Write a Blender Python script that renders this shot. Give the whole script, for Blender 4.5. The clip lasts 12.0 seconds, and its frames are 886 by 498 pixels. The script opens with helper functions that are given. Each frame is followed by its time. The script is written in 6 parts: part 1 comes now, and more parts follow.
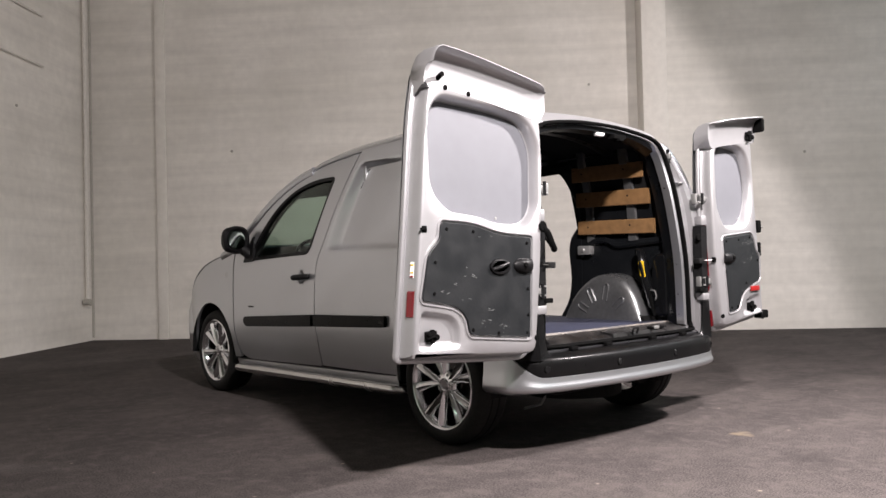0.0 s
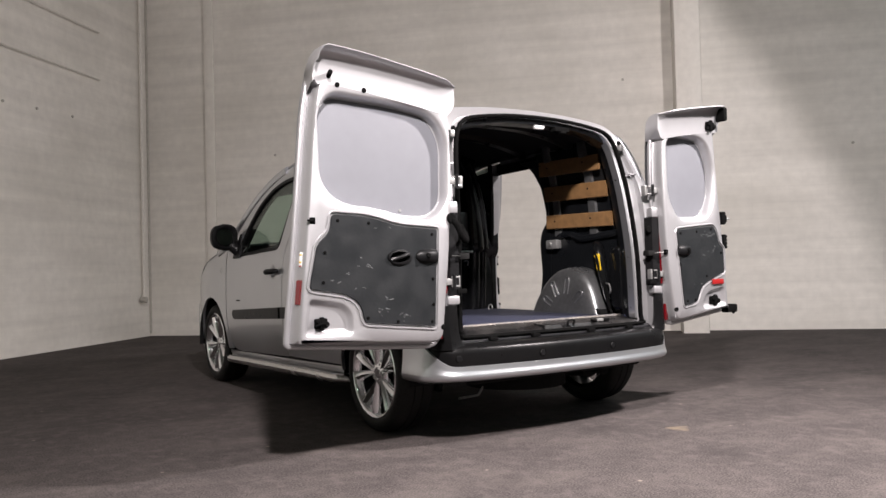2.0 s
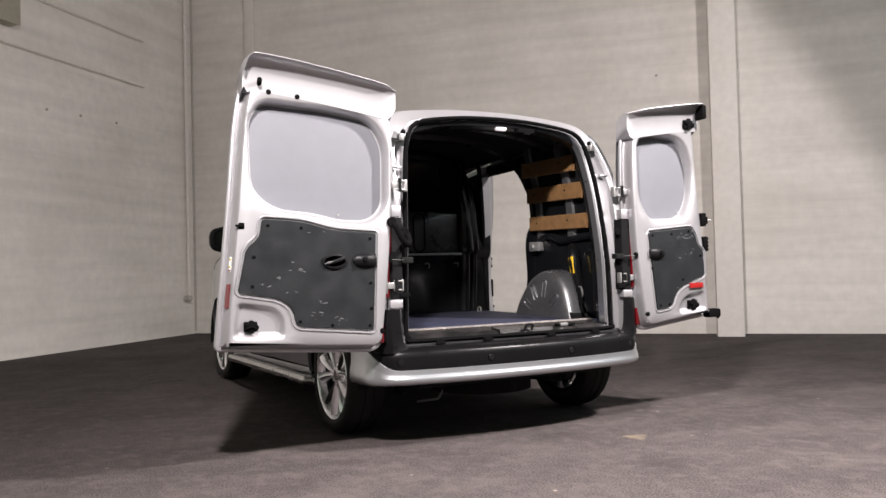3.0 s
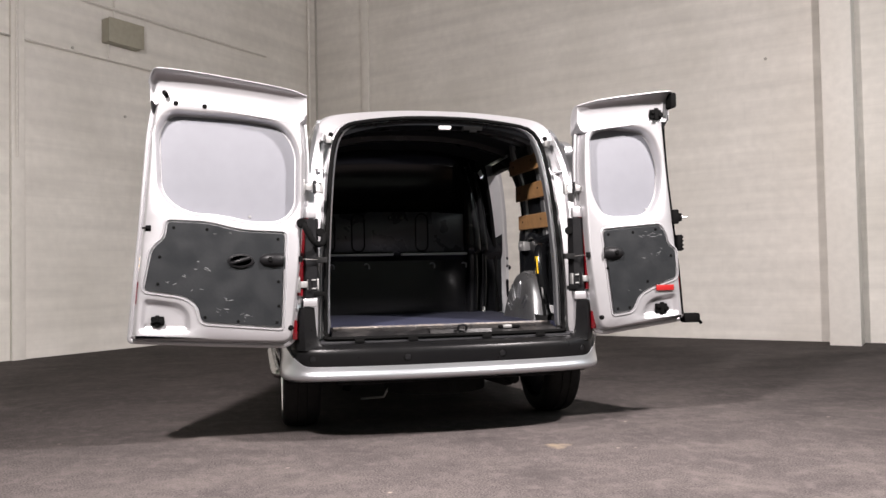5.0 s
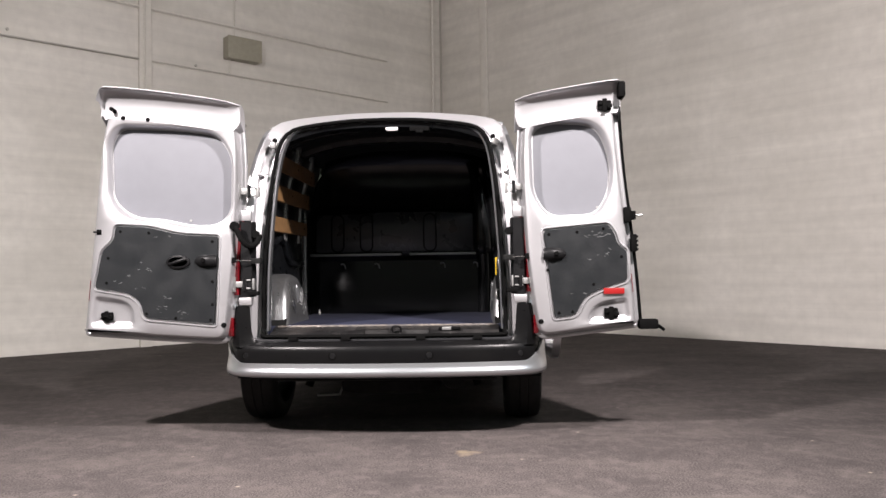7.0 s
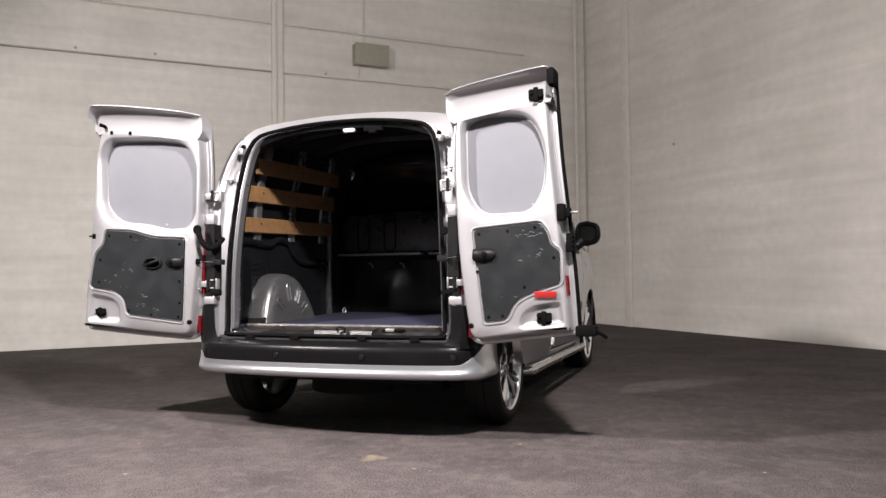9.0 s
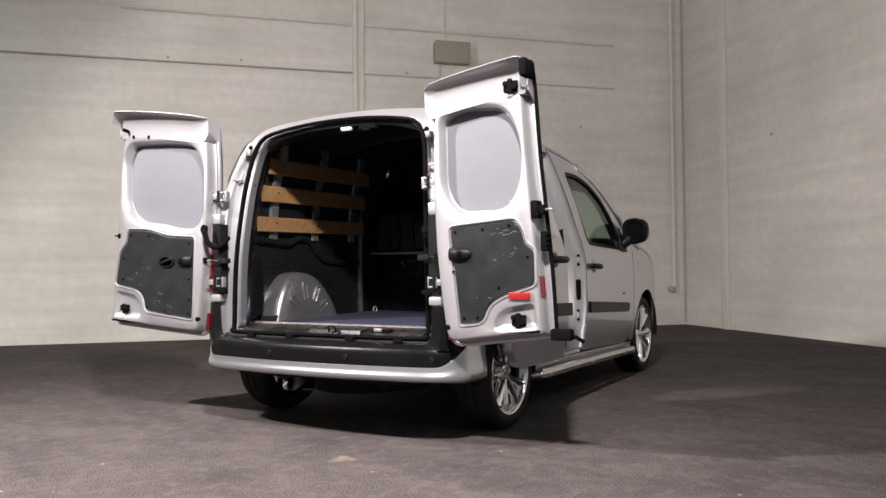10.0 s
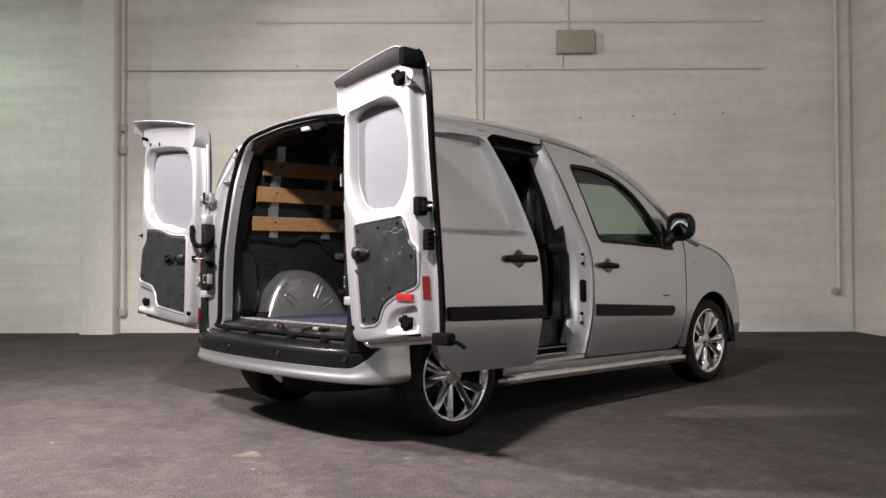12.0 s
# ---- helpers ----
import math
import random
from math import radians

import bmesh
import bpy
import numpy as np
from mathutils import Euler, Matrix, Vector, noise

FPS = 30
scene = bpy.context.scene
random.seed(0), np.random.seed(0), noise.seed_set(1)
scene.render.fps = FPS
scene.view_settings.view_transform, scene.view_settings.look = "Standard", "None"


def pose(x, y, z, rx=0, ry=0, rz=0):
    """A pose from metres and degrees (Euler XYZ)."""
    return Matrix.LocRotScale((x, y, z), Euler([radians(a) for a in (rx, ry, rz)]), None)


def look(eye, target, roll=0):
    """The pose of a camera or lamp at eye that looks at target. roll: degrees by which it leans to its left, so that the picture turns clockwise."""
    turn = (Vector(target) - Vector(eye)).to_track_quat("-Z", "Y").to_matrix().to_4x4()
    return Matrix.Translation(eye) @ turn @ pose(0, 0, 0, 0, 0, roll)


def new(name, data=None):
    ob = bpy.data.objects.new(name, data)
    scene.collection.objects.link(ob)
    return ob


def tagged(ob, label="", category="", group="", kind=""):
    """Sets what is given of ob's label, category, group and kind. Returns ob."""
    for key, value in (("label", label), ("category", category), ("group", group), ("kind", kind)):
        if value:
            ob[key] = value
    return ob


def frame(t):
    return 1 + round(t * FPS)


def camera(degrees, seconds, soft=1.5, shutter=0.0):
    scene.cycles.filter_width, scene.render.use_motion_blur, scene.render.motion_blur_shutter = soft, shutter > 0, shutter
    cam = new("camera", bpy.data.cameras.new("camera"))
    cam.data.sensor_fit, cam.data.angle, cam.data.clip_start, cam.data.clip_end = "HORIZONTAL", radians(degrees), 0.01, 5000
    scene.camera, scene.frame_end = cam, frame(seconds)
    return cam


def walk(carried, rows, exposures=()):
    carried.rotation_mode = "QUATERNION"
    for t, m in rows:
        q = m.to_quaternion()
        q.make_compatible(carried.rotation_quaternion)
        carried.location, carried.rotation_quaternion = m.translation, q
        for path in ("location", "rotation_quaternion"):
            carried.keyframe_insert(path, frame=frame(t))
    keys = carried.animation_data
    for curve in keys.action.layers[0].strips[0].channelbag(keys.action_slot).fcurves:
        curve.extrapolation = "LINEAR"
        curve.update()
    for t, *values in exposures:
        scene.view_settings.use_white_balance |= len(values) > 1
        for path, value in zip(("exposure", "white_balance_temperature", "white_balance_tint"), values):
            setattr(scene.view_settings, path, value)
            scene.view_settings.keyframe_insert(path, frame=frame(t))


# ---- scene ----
cam = camera(58.0, 12.0)
PATH = [
    (0, (-3.594, -3.202, 0.957), (-2.284, -1.692, 0.992), -1.3),
    (0.5, (-3.509, -3.313, 0.936), (-2.202, -1.8, 0.972), -1.3),
    (1, (-3.37, -3.484, 0.924), (-2.087, -1.951, 0.965), -1.5),
    (1.5, (-3.171, -3.648, 0.906), (-1.949, -2.065, 0.95), -1.5),
    (2, (-2.934, -3.839, 0.879), (-1.826, -2.175, 0.927), -1.5),
    (2.5, (-2.668, -4.033, 0.887), (-1.651, -2.311, 0.939), -1.4),
    (3, (-2.349, -4.183, 0.889), (-1.416, -2.415, 0.938), -1.4),
    (5, (-0.984, -4.696, 0.861), (-0.532, -2.748, 0.919), -1.1),
    (5.5, (-0.613, -4.736, 0.862), (-0.304, -2.76, 0.916), -1.0),
    (6, (-0.197, -4.781, 0.885), (-0.011, -2.79, 0.938), -1.0),
    (6.5, (0.128, -4.84, 0.877), (0.201, -2.842, 0.933), -0.8),
    (7, (0.491, -4.811, 0.866), (0.412, -2.813, 0.922), -0.8),
    (9, (2.005, -4.424, 0.881), (1.343, -2.537, 0.931), -0.7),
    (9.5, (2.341, -4.209, 0.877), (1.529, -2.382, 0.924), -0.6),
    (10, (2.673, -4.009, 0.884), (1.698, -2.263, 0.931), -0.5),
    (10.5, (2.963, -3.757, 0.883), (1.84, -2.103, 0.93), -0.4),
    (11, (3.279, -3.501, 0.88), (2.031, -1.938, 0.925), -0.3),
    (11.5, (3.556, -3.24, 0.885), (2.208, -1.763, 0.929), -0.3),
    (12, (3.81, -2.96, 0.888), (2.372, -1.569, 0.93), -0.2),
]
walk(cam, [(t, look(eye, target, roll)) for t, eye, target, roll in PATH],
     [(0, -0.05), (1.5, -0.12), (2.5, -0.18), (3.2, -0.12), (5.5, 0.09), (7, -0.10), (9.5, -0.09), (10.4, -0.11), (10.9, -0.28), (11.4, -0.30), (12, -0.09)])

# ---- light ----
world = bpy.data.worlds.new("hall_air")
world.use_nodes = True
world.node_tree.nodes["Background"].inputs[0].default_value = (0.9, 1.0, 0.95, 1)
world.node_tree.nodes["Background"].inputs[1].default_value = 0.02
scene.world = world


def flood(name, eye, target, watts, degrees, blend, colour):
    """A flood lamp of the hall, high behind the van."""
    lamp = bpy.data.lights.new(name, "SPOT")
    lamp.spot_size, lamp.spot_blend, lamp.shadow_soft_size = radians(degrees), blend, 0.12
    lamp.energy, lamp.color = watts, colour
    ob = new(name, lamp)
    ob.matrix_world = look(eye, target)
    return ob


# two floods, each with a bright core and a wide spill that the reflector cuts off
FLOOD = (1.0, 0.913, 0.905)
flood("flood_lamp", (-2.18, -3.12, 3.48), (0.7, -1.25, 0.0), 1350, 122, 1.0, FLOOD)
flood("flood_spill", (-2.18, -3.12, 3.48), (0.2, 1.4, 0.0), 590, 142, 0.25, FLOOD)
flood("flood_lamp", (1.95, -2.90, 3.55), (-0.8, -1.5, 0.0), 1390, 122, 1.0, FLOOD)
flood("flood_spill", (1.95, -2.90, 3.55), (-0.8, 2.3, 0.0), 650, 142, 0.12, FLOOD)


def hall_fill(at, turn, long, watts, colour):
    """An unseen strip of fill light, added further along the hall."""
    lamp = bpy.data.lights.new("hall_fill", "AREA")
    lamp.shape, lamp.size, lamp.size_y = "RECTANGLE", long, 0.12
    lamp.energy, lamp.color = watts, colour
    new("hall_fill", lamp).matrix_world = pose(*at, 0, 0, turn)


# cool fill added out of view, for reflections and the right flank
hall_fill((0.0, -12.0, 6.6), 0, 8.0, 110, (0.86, 1.0, 0.98))
hall_fill((9.0, -4.5, 6.6), 90, 8.0, 190, (0.80, 0.93, 1.0))
# unseen greenish fill, added for the green tint along the west wall
flood("hall_fill", (-7.6, -2.6, 4.6), (-8.2, 0.4, 0.0), 240, 130, 1.0, (0.74, 1.0, 0.80))


# ---- materials ----
def material(name, colour, rough=0.5, metal=0.0, grain=0.0, scale=40.0, bump=0.0, spec=0.5, coat=0.0,
             stain=0.0, stain_scale=2.0, stain_colour=None, wear=0.0, rough_var=0.0, random_tint=0.0):
    """A procedural surface: base colour, fine grain, large stains, roughness variation and relief."""
    m = bpy.data.materials.new(name)
    m.use_nodes = True
    nt = m.node_tree
    bsdf = nt.nodes["Principled BSDF"]
    bsdf.inputs["Roughness"].default_value = rough
    bsdf.inputs["Metallic"].default_value = metal
    bsdf.inputs["Specular IOR Level"].default_value = spec
    bsdf.inputs["Coat Weight"].default_value = coat
    bsdf.inputs["Coat Roughness"].default_value = 0.05
    tex = nt.nodes.new("ShaderNodeTexCoord")

    def noise_tex(s, detail=4.0):
        n = nt.nodes.new("ShaderNodeTexNoise")
        n.inputs["Scale"].default_value, n.inputs["Detail"].default_value = s, detail
        nt.links.new(tex.outputs["Object"], n.inputs["Vector"])
        return n

    def ramp(src, a, b):
        r = nt.nodes.new("ShaderNodeMapRange")
        r.inputs["From Min"].default_value, r.inputs["From Max"].default_value = a, b
        nt.links.new(src, r.inputs["Value"])
        return r.outputs["Result"]

    def mix(fac, a, b, kind="MIX"):
        x = nt.nodes.new("ShaderNodeMix")
        x.data_type, x.blend_type = "RGBA", kind
        for sock, v in ((x.inputs["Factor"], fac), (x.inputs["A"], a), (x.inputs["B"], b)):
            if isinstance(v, (int, float)):
                sock.default_value = v
            elif isinstance(v, tuple):
                sock.default_value = (*v, 1)
            else:
                nt.links.new(v, sock)
        return x.outputs["Result"]

    fine = noise_tex(scale, 6.0)
    col = tuple(colour)
    if grain:
        lo = tuple(c * (1 - grain) for c in colour)
        hi = tuple(min(1, c * (1 + grain)) for c in colour)
        col = mix(ramp(fine.outputs["Fac"], 0.3, 0.7), lo, hi)
    if stain:
        big = noise_tex(stain_scale, 5.0)
        sc = stain_colour or tuple(c * 0.55 for c in colour)
        f = nt.nodes.new("ShaderNodeMath")
        f.operation = "MULTIPLY"
        nt.links.new(ramp(big.outputs["Fac"], 0.42, 0.72), f.inputs[0])
        f.inputs[1].default_value = stain
        col = mix(f.outputs[0], col, sc)
    if wear:
        sp = noise_tex(scale * 0.6, 9.0)
        col = mix(ramp(sp.outputs["Fac"], 0.66, 0.70), col, tuple(min(1, c * 2.5 + 0.1 * wear) for c in colour))
    if random_tint:
        info = nt.nodes.new("ShaderNodeObjectInfo")
        col = mix(ramp(info.outputs["Random"], 0, 1), col, mix(random_tint, col, (0.12, 0.06, 0.02)))
    if isinstance(col, tuple):
        bsdf.inputs["Base Color"].default_value = (*col, 1)
    else:
        nt.links.new(col, bsdf.inputs["Base Color"])
    if rough_var:
        rv = noise_tex(scale * 0.13, 5.0)
        mr = nt.nodes.new("ShaderNodeMapRange")
        mr.inputs["From Min"].default_value, mr.inputs["From Max"].default_value = 0.3, 0.7
        mr.inputs["To Min"].default_value = max(0.02, rough - rough_var)
        mr.inputs["To Max"].default_value = min(1, rough + rough_var)
        nt.links.new(rv.outputs["Fac"], mr.inputs["Value"])
        nt.links.new(mr.outputs["Result"], bsdf.inputs["Roughness"])
    if bump:
        b = nt.nodes.new("ShaderNodeBump")
        b.inputs["Strength"].default_value, b.inputs["Distance"].default_value = bump, 0.01
        nt.links.new(fine.outputs["Fac"], b.inputs["Height"])
        nt.links.new(b.outputs["Normal"], bsdf.inputs["Normal"])
    return m


def wall_material():
    """White painted block wall: faint courses, uneven paint, yellowed and grey stains."""
    m = material("painted_blockwork", (0.78, 0.75, 0.70), 0.8, grain=0.05, scale=9.0, bump=0.0, stain=0.5,
                 stain_scale=0.8, stain_colour=(0.58, 0.555, 0.50))
    nt = m.node_tree
    bsdf = nt.nodes["Principled BSDF"]
    tex = nt.nodes.new("ShaderNodeTexCoord")
    sep = nt.nodes.new("ShaderNodeSeparateXYZ")
    nt.links.new(tex.outputs["Object"], sep.inputs[0])
    add = nt.nodes.new("ShaderNodeMath")
    nt.links.new(sep.outputs["X"], add.inputs[0])
    nt.links.new(sep.outputs["Y"], add.inputs[1])
    com = nt.nodes.new("ShaderNodeCombineXYZ")
    nt.links.new(add.outputs[0], com.inputs["X"])
    nt.links.new(sep.outputs["Z"], com.inputs["Y"])
    brick = nt.nodes.new("ShaderNodeTexBrick")
    for key, v in (("Scale", 1.0), ("Mortar Size", 0.012), ("Mortar Smooth", 0.9), ("Brick Width", 0.6), ("Row Height", 0.2)):
        brick.inputs[key].default_value = v
    brick.inputs["Color1"].default_value = (1, 1, 1, 1)
    brick.inputs["Color2"].default_value = (0.93, 0.93, 0.93, 1)
    brick.inputs["Mortar"].default_value = (0.86, 0.86, 0.86, 1)
    nt.links.new(com.outputs[0], brick.inputs["Vector"])
    streak = nt.nodes.new("ShaderNodeTexNoise")
    streak.inputs["Scale"].default_value, streak.inputs["Detail"].default_value = 1.0, 6.0
    mp = nt.nodes.new("ShaderNodeMapping")
    mp.inputs["Scale"].default_value = (0.5, 0.5, 7.0)
    nt.links.new(tex.outputs["Object"], mp.inputs["Vector"])
    nt.links.new(mp.outputs[0], streak.inputs["Vector"])
    rng = nt.nodes.new("ShaderNodeMapRange")
    rng.inputs["From Min"].default_value, rng.inputs["From Max"].default_value = 0.3, 0.7
    rng.inputs["To Min"].default_value, rng.inputs["To Max"].default_value = 0.89, 1.05
    nt.links.new(streak.outputs["Fac"], rng.inputs["Value"])
    old = bsdf.inputs["Base Color"].links[0].from_socket
    prev = old
    for src, f in ((brick.outputs["Color"], 0.18), (rng.outputs["Result"], 1.0)):
        x = nt.nodes.new("ShaderNodeMix")
        x.data_type, x.blend_type = "RGBA", "MULTIPLY"
        x.inputs["Factor"].default_value = f
        nt.links.new(prev, x.inputs["A"])
        nt.links.new(src, x.inputs["B"])
        prev = x.outputs["Result"]
    nt.links.new(prev, bsdf.inputs["Base Color"])
    bump = nt.nodes.new("ShaderNodeBump")
    bump.inputs["Strength"].default_value, bump.inputs["Distance"].default_value = 0.07, 0.004
    nt.links.new(brick.outputs["Color"], bump.inputs["Height"])
    nt.links.new(bump.outputs["Normal"], bsdf.inputs["Normal"])
    return m


def floor_material():
    """Dark worn hall floor: fine grit, drag marks, pale specks and a pale stain behind the van."""
    m = material("worn_dark_floor", (0.066, 0.0570, 0.0550), 0.88, grain=0.75, scale=120.0, bump=0.16, stain=0.55,
                 stain_scale=1.3, stain_colour=(0.040, 0.035, 0.0345), rough_var=0.06, spec=0.12)
    nt = m.node_tree
    bsdf = nt.nodes["Principled BSDF"]
    tex = nt.nodes.new("ShaderNodeTexCoord")
    prev = bsdf.inputs["Base Color"].links[0].from_socket

    def add_mask(fac, colour):
        nonlocal prev
        x = nt.nodes.new("ShaderNodeMix")
        x.data_type = "RGBA"
        nt.links.new(fac, x.inputs["Factor"])
        nt.links.new(prev, x.inputs["A"])
        x.inputs["B"].default_value = (*colour, 1)
        prev = x.outputs["Result"]

    def rng(src, a, b, lo=0.0, hi=1.0):
        r = nt.nodes.new("ShaderNodeMapRange")
        for key, v in (("From Min", a), ("From Max", b), ("To Min", lo), ("To Max", hi)):
            r.inputs[key].default_value = v
        nt.links.new(src, r.inputs["Value"])
        return r.outputs["Result"]

    mid = nt.nodes.new("ShaderNodeTexNoise")
    mid.inputs["Scale"].default_value, mid.inputs["Detail"].default_value = 15.0, 12.0
    mp = nt.nodes.new("ShaderNodeMapping")
    mp.inputs["Scale"].default_value = (1.0, 0.7, 1.0)
    mp.inputs["Rotation"].default_value = (0, 0, 0.6)
    nt.links.new(tex.outputs["Object"], mp.inputs["Vector"])
    nt.links.new(mp.outputs[0], mid.inputs["Vector"])
    add_mask(rng(mid.outputs["Fac"], 0.50, 0.68, 0, 0.5), (0.105, 0.089, 0.086))
    # wide smears and drag marks
    smear = nt.nodes.new("ShaderNodeTexNoise")
    smear.inputs["Scale"].default_value, smear.inputs["Detail"].default_value = 2.4, 11.0
    smear.inputs["Roughness"].default_value, smear.inputs["Distortion"].default_value = 0.74, 0.25
    mp2 = nt.nodes.new("ShaderNodeMapping")
    mp2.inputs["Scale"].default_value = (0.75, 1.25, 1.0)
    mp2.inputs["Rotation"].default_value = (0, 0, -0.35)
    nt.links.new(tex.outputs["Object"], mp2.inputs["Vector"])
    nt.links.new(mp2.outputs[0], smear.inputs["Vector"])
    add_mask(rng(smear.outputs["Fac"], 0.50, 0.68, 0, 0.5), (0.118, 0.102, 0.094))
    add_mask(rng(smear.outputs["Fac"], 0.47, 0.34, 0, 0.55), (0.034, 0.030, 0.0295))
    vor = nt.nodes.new("ShaderNodeTexVoronoi")
    vor.inputs["Scale"].default_value = 4.2
    nt.links.new(tex.outputs["Object"], vor.inputs["Vector"])
    add_mask(rng(vor.outputs["Distance"], 0.05, 0.02, 0, 0.7), (0.30, 0.26, 0.21))
    dist = nt.nodes.new("ShaderNodeVectorMath")
    dist.operation = "DISTANCE"
    dist.inputs[1].default_value = (0.43, -0.97, 0.0)
    warp = nt.nodes.new("ShaderNodeTexNoise")
    warp.inputs["Scale"].default_value = 14.0
    nt.links.new(tex.outputs["Object"], warp.inputs["Vector"])
    nt.links.new(tex.outputs["Object"], dist.inputs[0])
    s = nt.nodes.new("ShaderNodeMath")
    s.operation = "MULTIPLY_ADD"
    nt.links.new(warp.outputs["Fac"], s.inputs[0])
    s.inputs[1].default_value = 0.16
    nt.links.new(dist.outputs["Value"], s.inputs[2])
    add_mask(rng(s.outputs[0], 0.150, 0.100, 0, 0.6), (0.22, 0.175, 0.12))
    nt.links.new(prev, bsdf.inputs["Base Color"])
    return m


def glass_material(name, tint, rough=0.0):
    """Tinted pane: coloured see-through with a Fresnel gloss."""
    m = bpy.data.materials.new(name)
    m.use_nodes = True
    nt = m.node_tree
    nt.nodes.remove(nt.nodes["Principled BSDF"])
    clear = nt.nodes.new("ShaderNodeBsdfTransparent")
    clear.inputs["Color"].default_value = (*tint, 1)
    gloss = nt.nodes.new("ShaderNodeBsdfGlossy")
    gloss.inputs["Roughness"].default_value = rough
    lw = nt.nodes.new("ShaderNodeLayerWeight")
    lw.inputs["Blend"].default_value = 0.5
    pw = nt.nodes.new("ShaderNodeMath")
    pw.operation = "POWER"
    nt.links.new(lw.outputs["Facing"], pw.inputs[0])
    pw.inputs[1].default_value = 5.0
    fres = nt.nodes.new("ShaderNodeMath")
    fres.operation = "MULTIPLY_ADD"
    nt.links.new(pw.outputs[0], fres.inputs[0])
    fres.inputs[1].default_value, fres.inputs[2].default_value = 0.7, 0.035
    mixer = nt.nodes.new("ShaderNodeMixShader")
    nt.links.new(fres.outputs[0], mixer.inputs[0])
    nt.links.new(clear.outputs[0], mixer.inputs[1])
    nt.links.new(gloss.outputs[0], mixer.inputs[2])
    nt.links.new(mixer.outputs[0], nt.nodes["Material Output"].inputs["Surface"])
    return m


M_WALL = wall_material()
M_FLOOR = floor_material()
M_CEIL = material("hall_ceiling_paint", (0.35, 0.35, 0.33), 0.8, grain=0.08, scale=3.0)
M_PILLAR = material("pillar_paint", (0.76, 0.73, 0.68), 0.75, grain=0.05, scale=12.0, stain=0.3, stain_scale=1.3, stain_colour=(0.64, 0.61, 0.55))
M_CONDUIT = material("painted_conduit", (0.72, 0.69, 0.64), 0.65, grain=0.06, scale=30.0)
M_PIPE = material("dull_pipe", (0.42, 0.40, 0.36), 0.5, grain=0.1, scale=30.0)
M_BOXGREY = material("beige_metal_box", (0.36, 0.34, 0.27), 0.55, grain=0.06, scale=20.0)
M_PAINT = material("silver_metallic_paint", (0.53, 0.54, 0.565), 0.29, metal=0.88, grain=0.02, scale=3.0, coat=1.0, rough_var=0.0)
M_INNER = material("silver_inner_paint", (0.45, 0.447, 0.46), 0.41, metal=0.70, grain=0.015, scale=25.0, coat=0.12, stain=0.12, stain_scale=2.5, stain_colour=(0.54, 0.53, 0.52), rough_var=0.03)
M_BLACK = material("black_plastic", (0.007, 0.007, 0.0075), 0.42, grain=0.2, scale=120.0, bump=0.1, rough_var=0.08, spec=0.15)
M_BUMPER = material("grey_black_bumper_plastic", (0.0045, 0.0045, 0.0048), 0.30, grain=0.1, scale=150.0, bump=0.015, rough_var=0.03, stain=0.4, stain_scale=6.0, stain_colour=(0.009, 0.0086, 0.0083), spec=0.14)
M_RUBBER = material("black_rubber", (0.0045, 0.0045, 0.0045), 0.85, grain=0.2, scale=90.0, spec=0.02)
M_TYRE = material("tyre_rubber", (0.010, 0.0098, 0.0095), 0.62, grain=0.25, scale=60.0, bump=0.15, spec=0.2)
M_DARK = material("dark_underbody", (0.009, 0.009, 0.009), 0.8, spec=0.1, grain=0.3, scale=30.0)
M_TRIM = material("dark_grey_door_board", (0.013, 0.0143, 0.0155), 0.40, spec=0.3, grain=0.08, scale=70.0, bump=0.04, rough_var=0.12, wear=0.0)
M_BLANK = material("lilac_grey_window_blank", (0.126, 0.130, 0.145), 0.6, grain=0.03, scale=15.0, stain=0.15, stain_scale=3.0)
M_LINING = material("dark_cargo_lining", (0.0052, 0.0058, 0.0068), 0.34, grain=0.2, scale=80.0, rough_var=0.10, spec=0.3)
M_BULK = material("black_bulkhead_plastic", (0.0045, 0.0047, 0.0053), 0.15, spec=0.35, grain=0.04, scale=70.0, rough_var=0.04)
M_HEAD = material("dark_headliner", (0.014, 0.014, 0.0145), 0.9, spec=0.1, grain=0.2, scale=120.0)
M_CARGO = material("unpainted_inner_steel", (0.30, 0.305, 0.31), 0.34, metal=0.85, grain=0.1, scale=40.0, rough_var=0.1, stain=0.4, stain_scale=4.0)
M_MAT = material("blue_grey_cargo_floor", (0.014, 0.017, 0.038), 0.7, grain=0.3, scale=70.0, bump=0.2, stain=0.5, stain_scale=4.0, wear=0.3)
M_WOOD = material("varnished_ply_slat", (0.175, 0.098, 0.042), 0.5, grain=0.22, scale=26.0, stain=0.4, stain_scale=7.0, stain_colour=(0.25, 0.13, 0.05), rough_var=0.08, random_tint=0.25)
M_ALLOY = material("polished_alloy", (0.80, 0.80, 0.82), 0.13, metal=1.0, grain=0.04, scale=50.0, rough_var=0.04)
M_ALLOYDARK = material("shaded_alloy_barrel", (0.07, 0.07, 0.075), 0.35, metal=1.0, grain=0.1, scale=40.0)
M_CHROME = material("brushed_steel_tube", (0.62, 0.61, 0.60), 0.22, metal=1.0, grain=0.05, scale=60.0, rough_var=0.08)
M_STEEL = material("zinc_steel", (0.32, 0.32, 0.315), 0.4, metal=0.6, grain=0.08, scale=80.0)
M_DISC = material("brake_steel", (0.13, 0.125, 0.12), 0.4, metal=1.0, grain=0.15, scale=60.0)
M_RED = material("red_lamp_plastic", (0.13, 0.004, 0.008), 0.15, grain=0.1, scale=200.0, coat=0.6)
